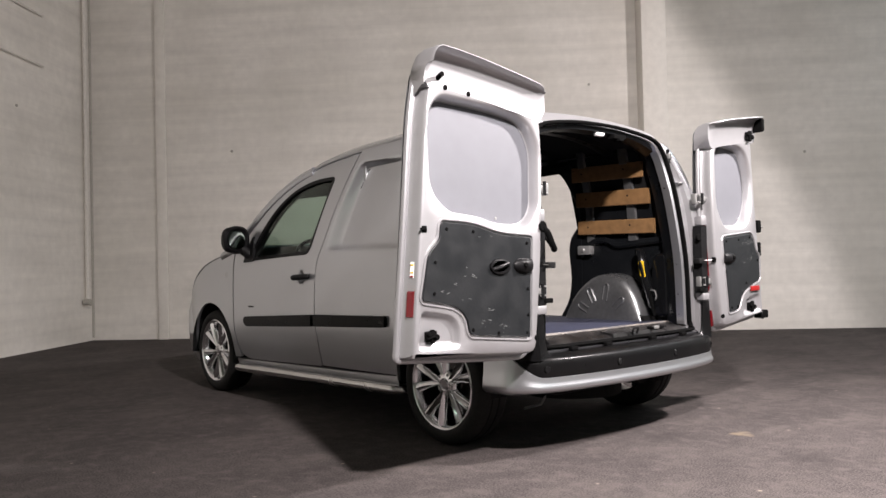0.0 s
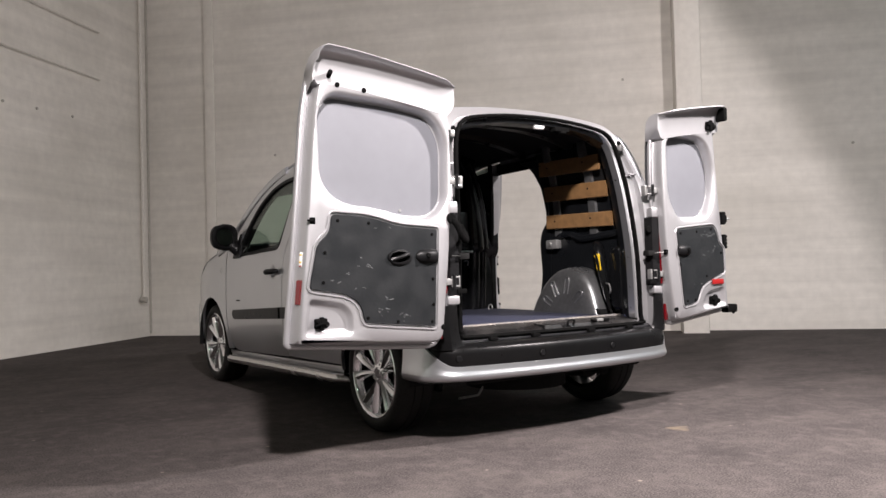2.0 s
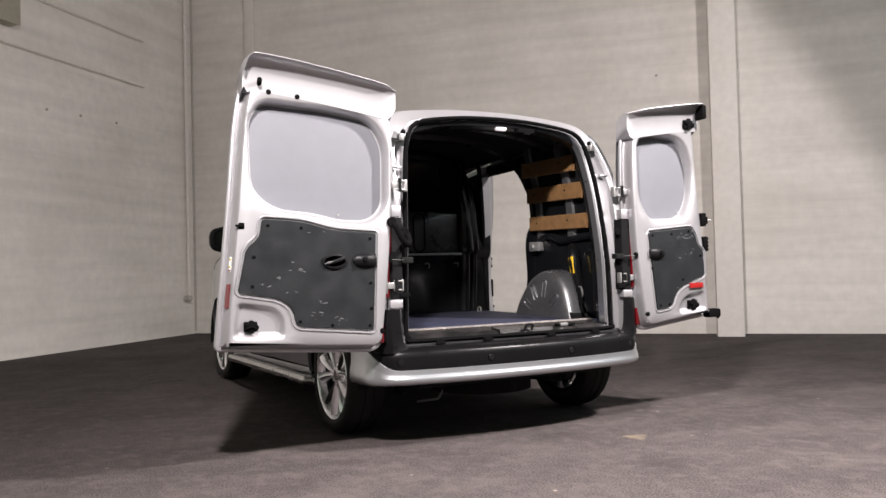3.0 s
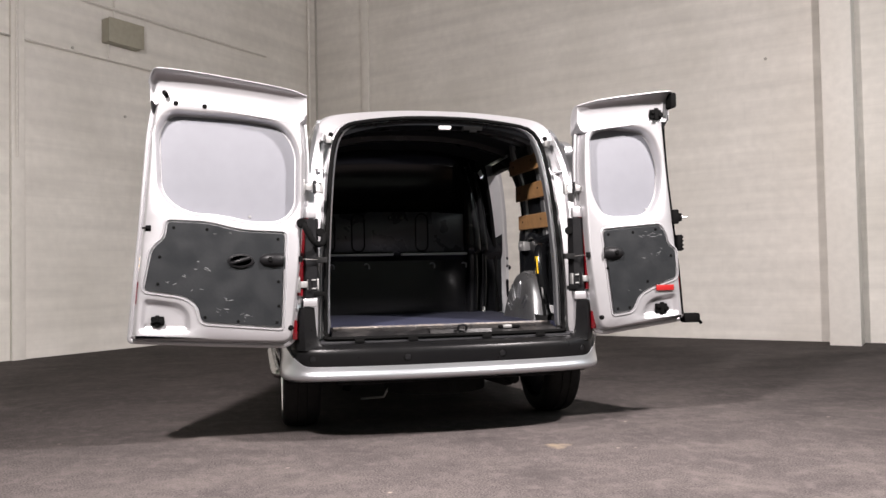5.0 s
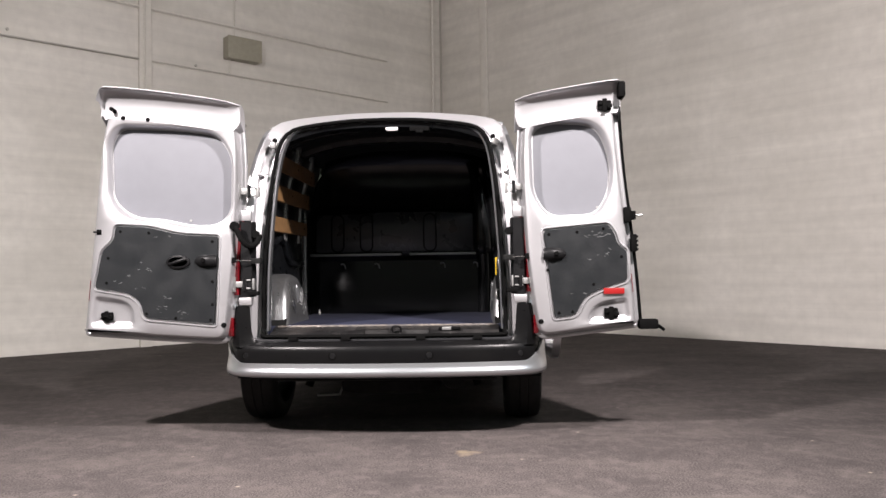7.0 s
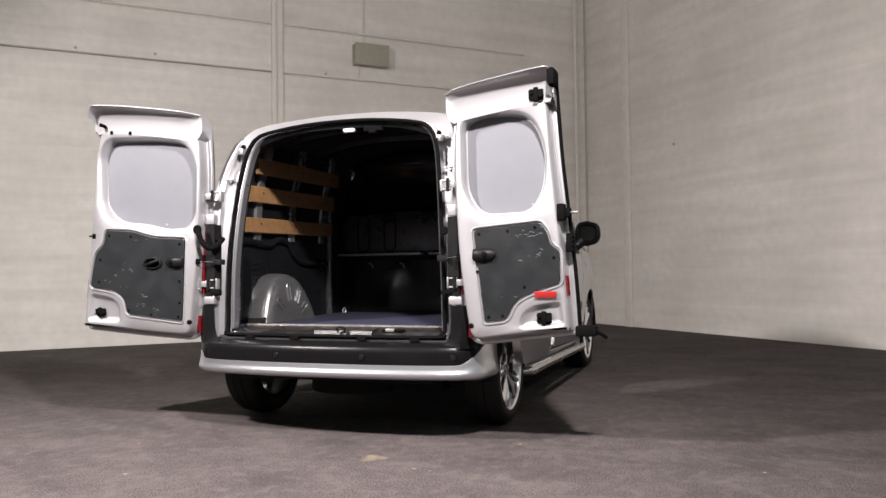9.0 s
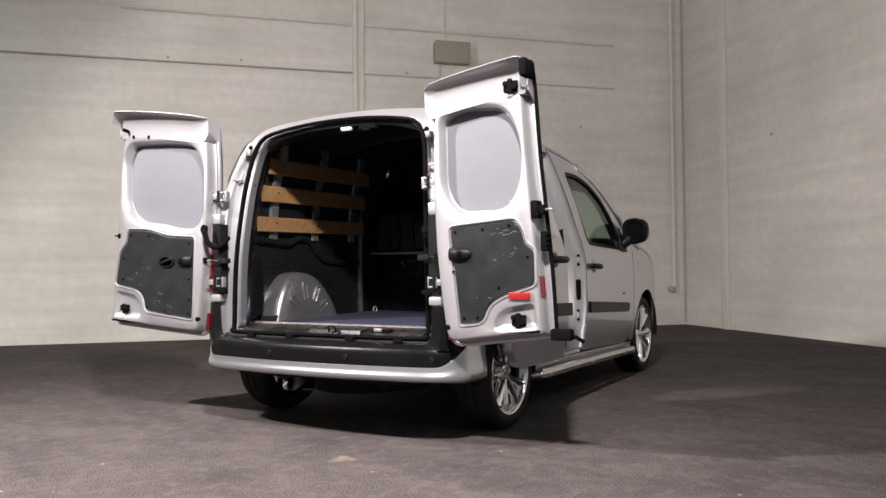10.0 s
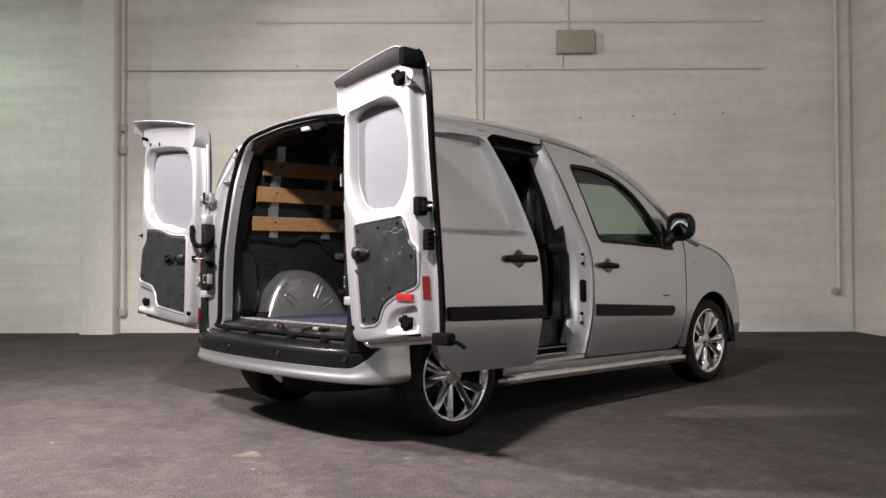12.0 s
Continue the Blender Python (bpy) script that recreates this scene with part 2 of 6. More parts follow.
M_REDTAPE = material("red_reflector", (0.25, 0.012, 0.012), 0.3, grain=0.1, scale=300.0, coat=0.3)
M_WHITE = material("white_plastic", (0.78, 0.78, 0.77), 0.4)
M_YELLOW = material("yellow_label", (0.75, 0.48, 0.02), 0.45, grain=0.1, scale=80.0)
M_GLASS = glass_material("green_tinted_glass", (0.82, 0.885, 0.845))
M_LENS = glass_material("clear_lamp_lens", (0.95, 0.95, 0.95), 0.1)
M_MIRROR = material("mirror_glass", (0.13, 0.15, 0.14), 0.05, metal=1.0)
M_SEAT = material("dark_seat_fabric", (0.022, 0.022, 0.024), 0.85, grain=0.25, scale=100.0)
M_SILL = material("scuffed_sill_plastic", (0.010, 0.0098, 0.010), 0.27, grain=0.35, scale=35.0, bump=0.12, rough_var=0.12, stain=0.7, stain_scale=9.0, stain_colour=(0.035, 0.033, 0.032), spec=0.35)
M_WORN = material("frayed_mat_edge", (0.10, 0.085, 0.07), 0.5, grain=0.6, scale=60.0, bump=0.3, stain=0.8, stain_scale=18.0, stain_colour=(0.02, 0.02, 0.025), wear=1.0)
M_PANEL = material("grey_moulded_panel", (0.022, 0.022, 0.024), 0.30, grain=0.1, scale=60.0, rough_var=0.08)
M_SCRATCH = material("bare_scratch", (0.12, 0.125, 0.125), 0.6)


# ---- building tools ----
def part(name, bm, mat_, parent=None, label="", sharp=35.0):
    """Links a bmesh as one mesh object, under a thing or a part if one is given."""
    bmesh.ops.remove_doubles(bm, verts=bm.verts, dist=1e-5)
    bm.normal_update()
    lim = radians(sharp)
    for f in bm.faces:
        f.smooth = True
    for e in bm.edges:
        if len(e.link_faces) == 2 and e.calc_face_angle(0.0) > lim:
            e.smooth = False
    me = bpy.data.meshes.new(name)
    bm.to_mesh(me)
    bm.free()
    me.materials.append(mat_)
    ob = new(name, me)
    if parent is not None:
        ob.parent = parent
        ob.matrix_parent_inverse = parent.matrix_world.inverted()
    if label:
        tagged(ob, label)
    return ob


def curve(points):
    """A smooth monotone curve through (a, b) points."""
    xs = [p[0] for p in points]
    ys = [p[1] for p in points]
    n = len(xs)
    d = [(ys[i + 1] - ys[i]) / (xs[i + 1] - xs[i]) for i in range(n - 1)]
    m = [d[0]] + [0.0 if d[i - 1] * d[i] <= 0 else 2 * d[i - 1] * d[i] / (d[i - 1] + d[i]) for i in range(1, n - 1)] + [d[-1]]

    def f(x):
        if x <= xs[0]:
            return ys[0]
        if x >= xs[-1]:
            return ys[-1]
        i = 0
        while x > xs[i + 1]:
            i += 1
        h = xs[i + 1] - xs[i]
        t = (x - xs[i]) / h
        return ((2 * t**3 - 3 * t**2 + 1) * ys[i] + (t**3 - 2 * t**2 + t) * h * m[i]
                + (-2 * t**3 + 3 * t**2) * ys[i + 1] + (t**3 - t**2) * h * m[i + 1])
    return f


def rounded(points, r=0.02, n=5):
    """A closed loop with rounded corners; a point may bring its own radius."""
    out = []
    k = len(points)
    for i in range(k):
        p = Vector(points[i][:2])
        rad = points[i][2] if len(points[i]) > 2 else r
        a = Vector(points[i - 1][:2]) - p
        b = Vector(points[(i + 1) % k][:2]) - p
        c = min(rad, a.length * 0.49, b.length * 0.49)
        pa, pb = p + a.normalized() * c, p + b.normalized() * c
        if c < 1e-4:
            out.append(tuple(p))
            continue
        for j in range(n + 1):
            t = j / n
            q = pa * (1 - t) ** 2 + p * 2 * t * (1 - t) + pb * t * t
            out.append(tuple(q))
    area = sum(out[i - 1][0] * out[i][1] - out[i][0] * out[i - 1][1] for i in range(len(out)))
    return out if area > 0 else out[::-1]


def inset(loop, d):
    """The loop moved inwards by d (counter-clockwise loops)."""
    out = []
    k = len(loop)
    for i in range(k):
        p, a, b = Vector(loop[i]), Vector(loop[i - 1]), Vector(loop[(i + 1) % k])
        t1, t2 = (p - a), (b - p)
        n1 = Vector((-t1.y, t1.x)).normalized() if t1.length > 1e-9 else Vector((0, 0))
        n2 = Vector((-t2.y, t2.x)).normalized() if t2.length > 1e-9 else Vector((0, 0))
        n = n1 + n2
        if n.length < 1e-6:
            n = n1
        n.normalize()
        s = max(0.5, n.dot(n1)) if n1.length else 1
        out.append(tuple(p + n * (d / s)))
    return out


def loft(bm, rings, closed=True, flip=False):
    """Faces between rings of points of equal count."""
    rows = [[bm.verts.new(p) for p in ring] for ring in rings]
    n = len(rows[0])
    for a, b in zip(rows, rows[1:]):
        for i in range(n if closed else n - 1):
            j = (i + 1) % n
            q = (a[i], a[j], b[j], b[i])
            q = q[::-1] if flip else q
            if len({v.co.to_tuple(6) for v in q}) >= 3:
                bm.faces.new(q)
    return rows


def flat(loops, step=None):
    """A flat bmesh in (a, b, 0) bounded by the first loop with the others as holes."""
    bm = bmesh.new()
    for loop in loops:
        vs = [bm.verts.new((p[0], p[1], 0)) for p in loop]
        for i in range(len(vs)):
            if (vs[i - 1].co - vs[i].co).length > 1e-6:
                bm.edges.new((vs[i - 1], vs[i]))
    bmesh.ops.triangle_fill(bm, use_beauty=True, use_dissolve=False, edges=bm.edges[:], normal=(0, 0, 1))
    if step:
        for axis in (0, 1):
            vals = [v.co[axis] for v in bm.verts]
            k = math.floor(min(vals) / step) + 1
            while k * step < max(vals):
                co, no = [0, 0, 0], [0, 0, 0]
                co[axis], no[axis] = k * step, 1
                bmesh.ops.bisect_plane(bm, geom=bm.verts[:] + bm.edges[:] + bm.faces[:], dist=1e-6, plane_co=co, plane_no=no)
                k += 1
    for f in bm.faces:
        if f.normal.z < 0:
            f.normal_flip()
    return bm


def thicken(bm, th, toward=None):
    """Gives an open sheet a thickness; toward: a function of the place that gives the way in."""
    bm.normal_update()
    faces, verts = bm.faces[:], bm.verts[:]
    low = {}
    for v in verts:
        n = toward(v.co) if toward else -v.normal
        low[v] = bm.verts.new(v.co + Vector(n) * th)
    rim = [e for e in bm.edges if len(e.link_faces) == 1]
    for f in faces:
        bm.faces.new([low[v] for v in reversed(f.verts)])
    for e in rim:
        a, b = e.verts
        f = e.link_faces[0]
        if f.loops[0] is not None:
            for l in f.loops:
                if l.edge == e:
                    a, b = l.vert, l.link_loop_next.vert
        bm.faces.new((b, a, low[a], low[b]))
    return bm


def box(bm, x0, x1, y0, y1, z0, z1, bevel=0.0, seg=2):
    made = bmesh.ops.create_cube(bm, size=1.0)["verts"]
    for v in made:
        v.co = Vector(((x0 + x1) / 2 + v.co.x * (x1 - x0), (y0 + y1) / 2 + v.co.y * (y1 - y0), (z0 + z1) / 2 + v.co.z * (z1 - z0)))
    if bevel:
        es = {e for v in made for e in v.link_edges}
        bmesh.ops.bevel(bm, geom=list(es), offset=bevel, segments=seg, affect="EDGES", profile=0.5)
    return bm


def tube(bm, points, r, n=10, cap=True, squash=1.0):
    """A round tube along points; r: a radius or a function of the way along (0 to 1)."""
    pts = [Vector(p) for p in points]
    rings = []
    up = None
    for i, p in enumerate(pts):
        t = (pts[min(i + 1, len(pts) - 1)] - pts[max(i - 1, 0)]).normalized()
        if up is None:
            up = Vector((0, 0, 1)) if abs(t.z) < 0.9 else Vector((1, 0, 0))
        s = t.cross(up).normalized()
        w = s.cross(t).normalized()
        up = w
        rr = r(i / (len(pts) - 1)) if callable(r) else r
        rings.append([p + (s * math.cos(a) + w * math.sin(a) * squash) * rr for a in [2 * math.pi * k / n for k in range(n)]])
    rows = loft(bm, rings, True)
    if cap:
        bm.faces.new(rows[0][::-1])
        bm.faces.new(rows[-1])
    bmesh.ops.recalc_face_normals(bm, faces=bm.faces[:])
    return bm


def spline(points, n=8):
    """More points on a smooth line through the given ones."""
    pts = [Vector(p) for p in points]
    out = []
    for i in range(len(pts) - 1):
        p0, p1, p2, p3 = pts[max(i - 1, 0)], pts[i], pts[i + 1], pts[min(i + 2, len(pts) - 1)]
        for j in range(n):
            t = j / n
            out.append(0.5 * ((2 * p1) + (p2 - p0) * t + (2 * p0 - 5 * p1 + 4 * p2 - p3) * t * t + (3 * p1 - p0 - 3 * p2 + p3) * t**3))
    out.append(pts[-1])
    return out


def disc(bm, centre, axis, r, depth, n=16, bevel=0.0):
    """A short round plug along axis, with a softened front edge."""
    ax = Vector(axis).normalized()
    up = Vector((0, 0, 1)) if abs(ax.z) < 0.9 else Vector((1, 0, 0))
    s = ax.cross(up).normalized()
    w = s.cross(ax)
    c = Vector(centre)

    def ring(rad, d):
        return [c + ax * d + (s * math.cos(2 * math.pi * k / n) + w * math.sin(2 * math.pi * k / n)) * rad for k in range(n)]
    rings = [ring(r, 0), ring(r, depth - bevel)]
    if bevel:
        rings.append(ring(r - bevel, depth))
    rows = loft(bm, rings)
    bm.faces.new(rows[-1])
    bm.faces.new(rows[0][::-1])
    bmesh.ops.recalc_face_normals(bm, faces=bm.faces[:])
    return bm


def thing(name, label, category, at=(0, 0, 0), group="", kind=""):
    ob = new(name)
    ob.location = at
    bpy.context.view_layer.update()
    return tagged(ob, label, category, group, kind)


# ---- hall: a corner of two white walls, the van stands at 45 degrees to them ----
ROOM = Matrix.Translation((-0.02, 8.32, 0)) @ pose(0, 0, 0, 0, 0, -45)
SIDE, HIGH = 18.0, 7.0


def in_room(ob):
    """Turns an object built along the walls (x along one, -y along the other) into place."""
    ob.matrix_world = ROOM
    return ob


def slab(name, x0, x1, y0, y1, z0, z1, mat_, label, category, bevel=0.0):
    bm = box(bmesh.new(), x0, x1, y0, y1, z0, z1, bevel)
    return tagged(in_room(part(name, bm, mat_)), label, category, kind="structure")


bm = bmesh.new()
top = [bm.verts.new(ROOM @ Vector(p)) for p in ((-0.3, 0.3, 0), (-0.3, -SIDE, 0), (SIDE, -SIDE, 0), (SIDE, 0.3, 0))]
low = [bm.verts.new(v.co - Vector((0, 0, 0.2))) for v in top]
bm.faces.new(top)
bm.faces.new(low[::-1])
for i in range(4):
    bm.faces.new((top[i], low[i], low[(i + 1) % 4], top[(i + 1) % 4]))
tagged(part("floor", bm, M_FLOOR), "dark grey worn hall floor with pale specks and scuffs", "floor", kind="structure")
slab("wall_north", 0, SIDE, 0, 0.3, -0.1, HIGH, M_WALL, "white painted blockwork wall with faint courses", "wall")
slab("wall_west", -0.3, 0, -SIDE, 0.3, -0.1, HIGH, M_WALL, "white painted blockwork wall carrying conduits", "wall")
slab("wall_south", 0, SIDE, -SIDE - 0.3, -SIDE, -0.1, HIGH, M_WALL, "white painted wall behind the camera", "wall")
slab("wall_east", SIDE, SIDE + 0.3, -SIDE - 0.3, 0.3, -0.1, HIGH, M_WALL, "white painted wall closing the hall", "wall")
slab("ceiling", -0.3, SIDE + 0.3, -SIDE - 0.3, 0.3, HIGH, HIGH + 0.2, M_CEIL, "plain grey hall ceiling", "ceiling")
# square pillar standing proud of the north wall, and a shallow strip by the corner
slab("pillar_1", 7.478, 7.785, -0.42, -0.001, -0.05, HIGH, M_PILLAR, "white painted square pillar on the wall", "pillar", 0.012)
slab("trim_1", 0.95, 1.09, -0.05, -0.001, -0.05, HIGH, M_PILLAR, "shallow white painted strip on the wall", "trim", 0.008)
# the same on the west wall
slab("pillar_2", 0.001, 0.26, -10.22, -9.78, -0.05, HIGH, M_PILLAR, "broad white painted pillar on the wall", "pillar", 0.012)
slab("trim_2", 0.001, 0.05, -5.05, -4.90, -0.05, HIGH, M_PILLAR, "shallow white painted strip on the wall", "trim", 0.008)


def wall_run(name, pts, r, mat_, label, square=False):
    """A conduit or pipe fixed along a wall."""
    bm = tube(bmesh.new(), pts, r, 4 if square else 10)
    return tagged(in_room(part(name, bm, mat_)), label, "conduit", group="conduits on the wall", kind="structure")


wall_run("conduit_1", [(0.03, -7.95, 4.17), (0.03, -1.17, 4.14)], 0.018, M_CONDUIT, "white painted conduit run along the wall", True)
wall_run("conduit_2", [(0.03, -9.75, 3.53), (0.03, -5.05, 3.515)], 0.012, M_PIPE, "thin dark cable run along the wall")
wall_run("conduit_3", [(0.03, -5.0, 3.515), (0.03, -1.17, 3.505)], 0.015, M_CONDUIT, "white painted conduit run along the wall", True)
wall_run("conduit_4", [(0.025, -3.76, 6.3), (0.025, -3.76, 4.0)], 0.014, M_CONDUIT, "thin white conduit down to the box", True)
wall_run("conduit_5", [(0.025, -3.84, 3.72), (0.025, -3.84, 3.50)], 0.014, M_CONDUIT, "thin white conduit below the box", True)
wall_run("conduit_6", [(0.075, -5.0, 6.3), (0.075, -5.0, 2.2)], 0.014, M_CONDUIT, "thin white conduit down the strip", True)
wall_run("pipe_1", [(0.05, -0.225, 6.3), (0.05, -0.225, 0.62), (0.05, -0.235, 0.56), (0.05, -0.27, 0.54)], 0.026, M_CONDUIT, "white painted pipe down the corner")
# dark strip in the corner that stands in for the pipe's cast shadow
wall_run("pipe_2", [(0.012, -0.012, 6.3), (0.012, -0.012, 0.04)], 0.017, M_PIPE, "thin dark strip as the pipe's shadow down the corner")
wall_run("conduit_7", [(0.06, -9.70, 6.3), (0.06, -9.70, 0.3)], 0.018, M_PIPE, "thin grey cable beside the pillar")


def wall_clip(u, v, z, along):
    """A small dark clip or screw head left in a wall."""
    bm = bmesh.new()
    if along == "north":
        disc(bm, (u, 0.0, z), (0, -1, 0), 0.018, 0.015, 8, 0.004)
    else:
        disc(bm, (0.0, -v, z), (1, 0, 0), 0.018, 0.015, 8, 0.004)
    tagged(in_room(part("wall_plug", bm, M_PIPE)), "small dark plug fixed in the white wall", "plug", group="plugs in the walls")


for v, z in ((2.35, 2.9), (2.9, 2.88), (3.6, 2.86), (1.7, 2.92), (6.5, 3.6), (4.3, 3.56), (7.4, 3.58)):
    wall_clip(0, v, z, "west")
for u, z in ((6.85, 3.28), (2.0, 2.55), (9.6, 2.3)):
    wall_clip(u, 0, z, "north")

# junction box high on the west wall
box_thing = thing("junction_box", "beige metal junction box high on the white wall", "junction box")
b = part("housing", box(bmesh.new(), 0.002, 0.15, -3.92, -3.44, 3.705, 3.995, 0.01), M_BOXGREY, box_thing)
c = part("lid", box(bmesh.new(), 0.15, 0.165, -3.93, -3.43, 3.70, 4.0, 0.006), M_BOXGREY, box_thing)
for o in (b, c):
    o.parent = box_thing
    o.matrix_parent_inverse = Matrix.Identity(4)
in_room(box_thing)

# wall tap bracket where the corner pipe ends
tap = thing("wall_tap", "small dark tap at the end of the corner pipe", "tap")
bm = disc(bmesh.new(), (0.03, -0.275, 0.54), (1, 0, 0), 0.045, 0.09, 10, 0.01)
t1 = part("tap_body", bm, M_PIPE, tap)
bm = tube(bmesh.new(), spline([(0.09, -0.275, 0.54), (0.13, -0.30, 0.54), (0.14, -0.33, 0.50)], 4), 0.016, 8)
t2 = part("spout", bm, M_PIPE, tap)
in_room(tap)
# dark bracket over the broad pillar
bm = box(bmesh.new(), 0.262, 0.36, -10.12, -9.76, 4.60, 4.64, 0.008)
box(bm, 0.262, 0.30, -10.02, -9.86, 4.55, 4.60, 0.006)
tagged(in_room(part("pillar_bracket", bm, M_RUBBER)), "dark steel bracket high on the white pillar", "bracket")
# dark brackets beside the broad pillar
for z in (2.75, 2.45, 0.28):
    bm = box(bmesh.new(), 0.03, 0.12, -9.76, -9.68, z - 0.05, z + 0.05, 0.01)
    tagged(in_room(part("cable_bracket", bm, M_PIPE)), "small grey bracket beside the white pillar", "bracket", group="brackets by the pillar")


# ---- the van: x across, y forward, rear axle at y = 0 ----
van = thing("panel_van", "silver compact panel van with both rear doors and side door open", "van")

half_width = curve([(0.20, 0.835), (0.30, 0.866), (0.45, 0.884), (0.62, 0.893), (0.80, 0.891), (0.95, 0.886), (1.03, 0.876),
                    (1.10, 0.862), (1.30, 0.826), (1.50, 0.779), (1.62, 0.742), (1.75, 0.68)])
plan = curve([(-0.70, 0.87), (-0.62, 0.885), (-0.50, 0.91), (-0.30, 0.94), (0.0, 0.965), (0.40, 0.988), (1.0, 1.0), (2.3, 1.0),
              (2.7, 0.995), (2.95, 0.975), (3.15, 0.935), (3.30, 0.86), (3.45, 0.70), (3.56, 0.35)])
edge_z = curve([(-0.50, 1.69), (-0.30, 1.705), (0.0, 1.70), (0.4, 1.69), (0.85, 1.66), (1.2, 1.625), (1.5, 1.565), (1.75, 1.47),
                (1.95, 1.355), (2.15, 1.215), (2.30, 1.11), (2.50, 1.055), (2.80, 0.985), (3.05, 0.87), (3.20, 0.74), (3.35, 0.66), (3.56, 0.56)])
roof_z = curve([(-0.50, 1.74), (-0.30, 1.775), (0.0, 1.80), (0.5, 1.81), (1.0, 1.80), (1.35, 1.755), (1.7, 1.62), (2.1, 1.37),
                (2.5, 1.13), (2.8, 1.075), (3.1, 0.98), (3.3, 0.87), (3.45, 0.74), (3.56, 0.60)])


def side_x(y, z):
    return half_width(z) * plan(y)


def smooth01(t):
    t = max(0.0, min(1.0, t))
    return t * t * (3 - 2 * t)


def dimple(cy, cz):
    """Round finger dish pressed into a panel behind a handle."""
    return lambda y, z: 0.016 * max(0.0, 1 - ((y - cy) ** 2 + (z - cz) ** 2) / 0.048 ** 2)


blank_front = curve([(1.0, 1.075), (1.1, 1.06), (1.2, 1.02), (1.34, 0.955), (1.5, 0.875), (1.6, 0.82)])


def blank_recess(y, z):
    """How deep the pressed-in blank window of the side panel lies at a place."""
    d = blank_front(z) - y
    b_ = smooth01((z - 1.045) / 0.035) * smooth01((1.585 - z) / 0.035) * smooth01((y + 0.36) / 0.06)
    depth = 0.012 + 0.040 * smooth01(1 - d / 0.60)
    ramp = max(0.0, min(1.0, d / (0.105 - 0.05 * smooth01((z - 1.2) / 0.35))))
    return depth * (0.75 * ramp + 0.25 * smooth01(ramp)) * b_


def side_sheet(name, side, outline, mat_, parent, holes=(), step=0.05, th=0.02, lift=0.0, relief=None, r=0.012, shift=(0, 0, 0), label="", sharp=35):
    """A body panel cut from the van's side: outline in (y, z); side is -1 or 1."""
    bm = flat([rounded(outline, r)] + [rounded(h, 0.03, 6) if isinstance(h, list) else list(h) for h in holes], step)
    for v in bm.verts:
        y, z = v.co.x, v.co.y
        x = side_x(y, z) + lift - (relief(y, z) if relief else 0.0)
        v.co = Vector((x, y, z))
    bm.normal_update()
    if sum(f.normal.x for f in bm.faces) < 0:
        bmesh.ops.reverse_faces(bm, faces=bm.faces[:])
    thicken(bm, th, lambda co: (-1, 0, 0))
    for v in bm.verts:
        v.co = Vector((v.co.x * side + shift[0], v.co.y + shift[1], v.co.z + shift[2]))
    if side < 0:
        bmesh.ops.reverse_faces(bm, faces=bm.faces[:])
    return part(name, bm, mat_, parent, label, sharp)


def arc(cy, cz, r, a0, a1, n=14):
    return [(cy + r * math.cos(radians(a0 + (a1 - a0) * i / n)), cz + r * math.sin(radians(a0 + (a1 - a0) * i / n)), 0.0) for i in range(n + 1)]


WB = 2.697
WINDOW = [(1.065, 1.525, 0.05), (1.30, 1.525, 0.1), (1.52, 1.485, 0.12), (1.72, 1.395, 0.12), (1.90, 1.245, 0.12), (2.05, 1.065, 0.05), (2.085, 1.0, 0.02), (1.6, 1.02, 0.1), (1.255, 1.032, 0.05)]
DOOR = [(1.122, 0.325, 0.03), (1.178, 0.62, 0.08), (1.165, 0.95, 0.1), (1.03, 1.275, 0.1), (0.862, 1.648, 0.01), (1.2, 1.615, 0.1), (1.5, 1.556, 0.15),
        (1.75, 1.461, 0.15), (1.95, 1.346, 0.15), (2.15, 1.205, 0.1), (2.285, 1.10, 0.03), (2.29, 0.8, 0.1), (2.285, 0.46, 0.12), (2.20, 0.318, 0.08), (2.07, 0.298, 0.05)]


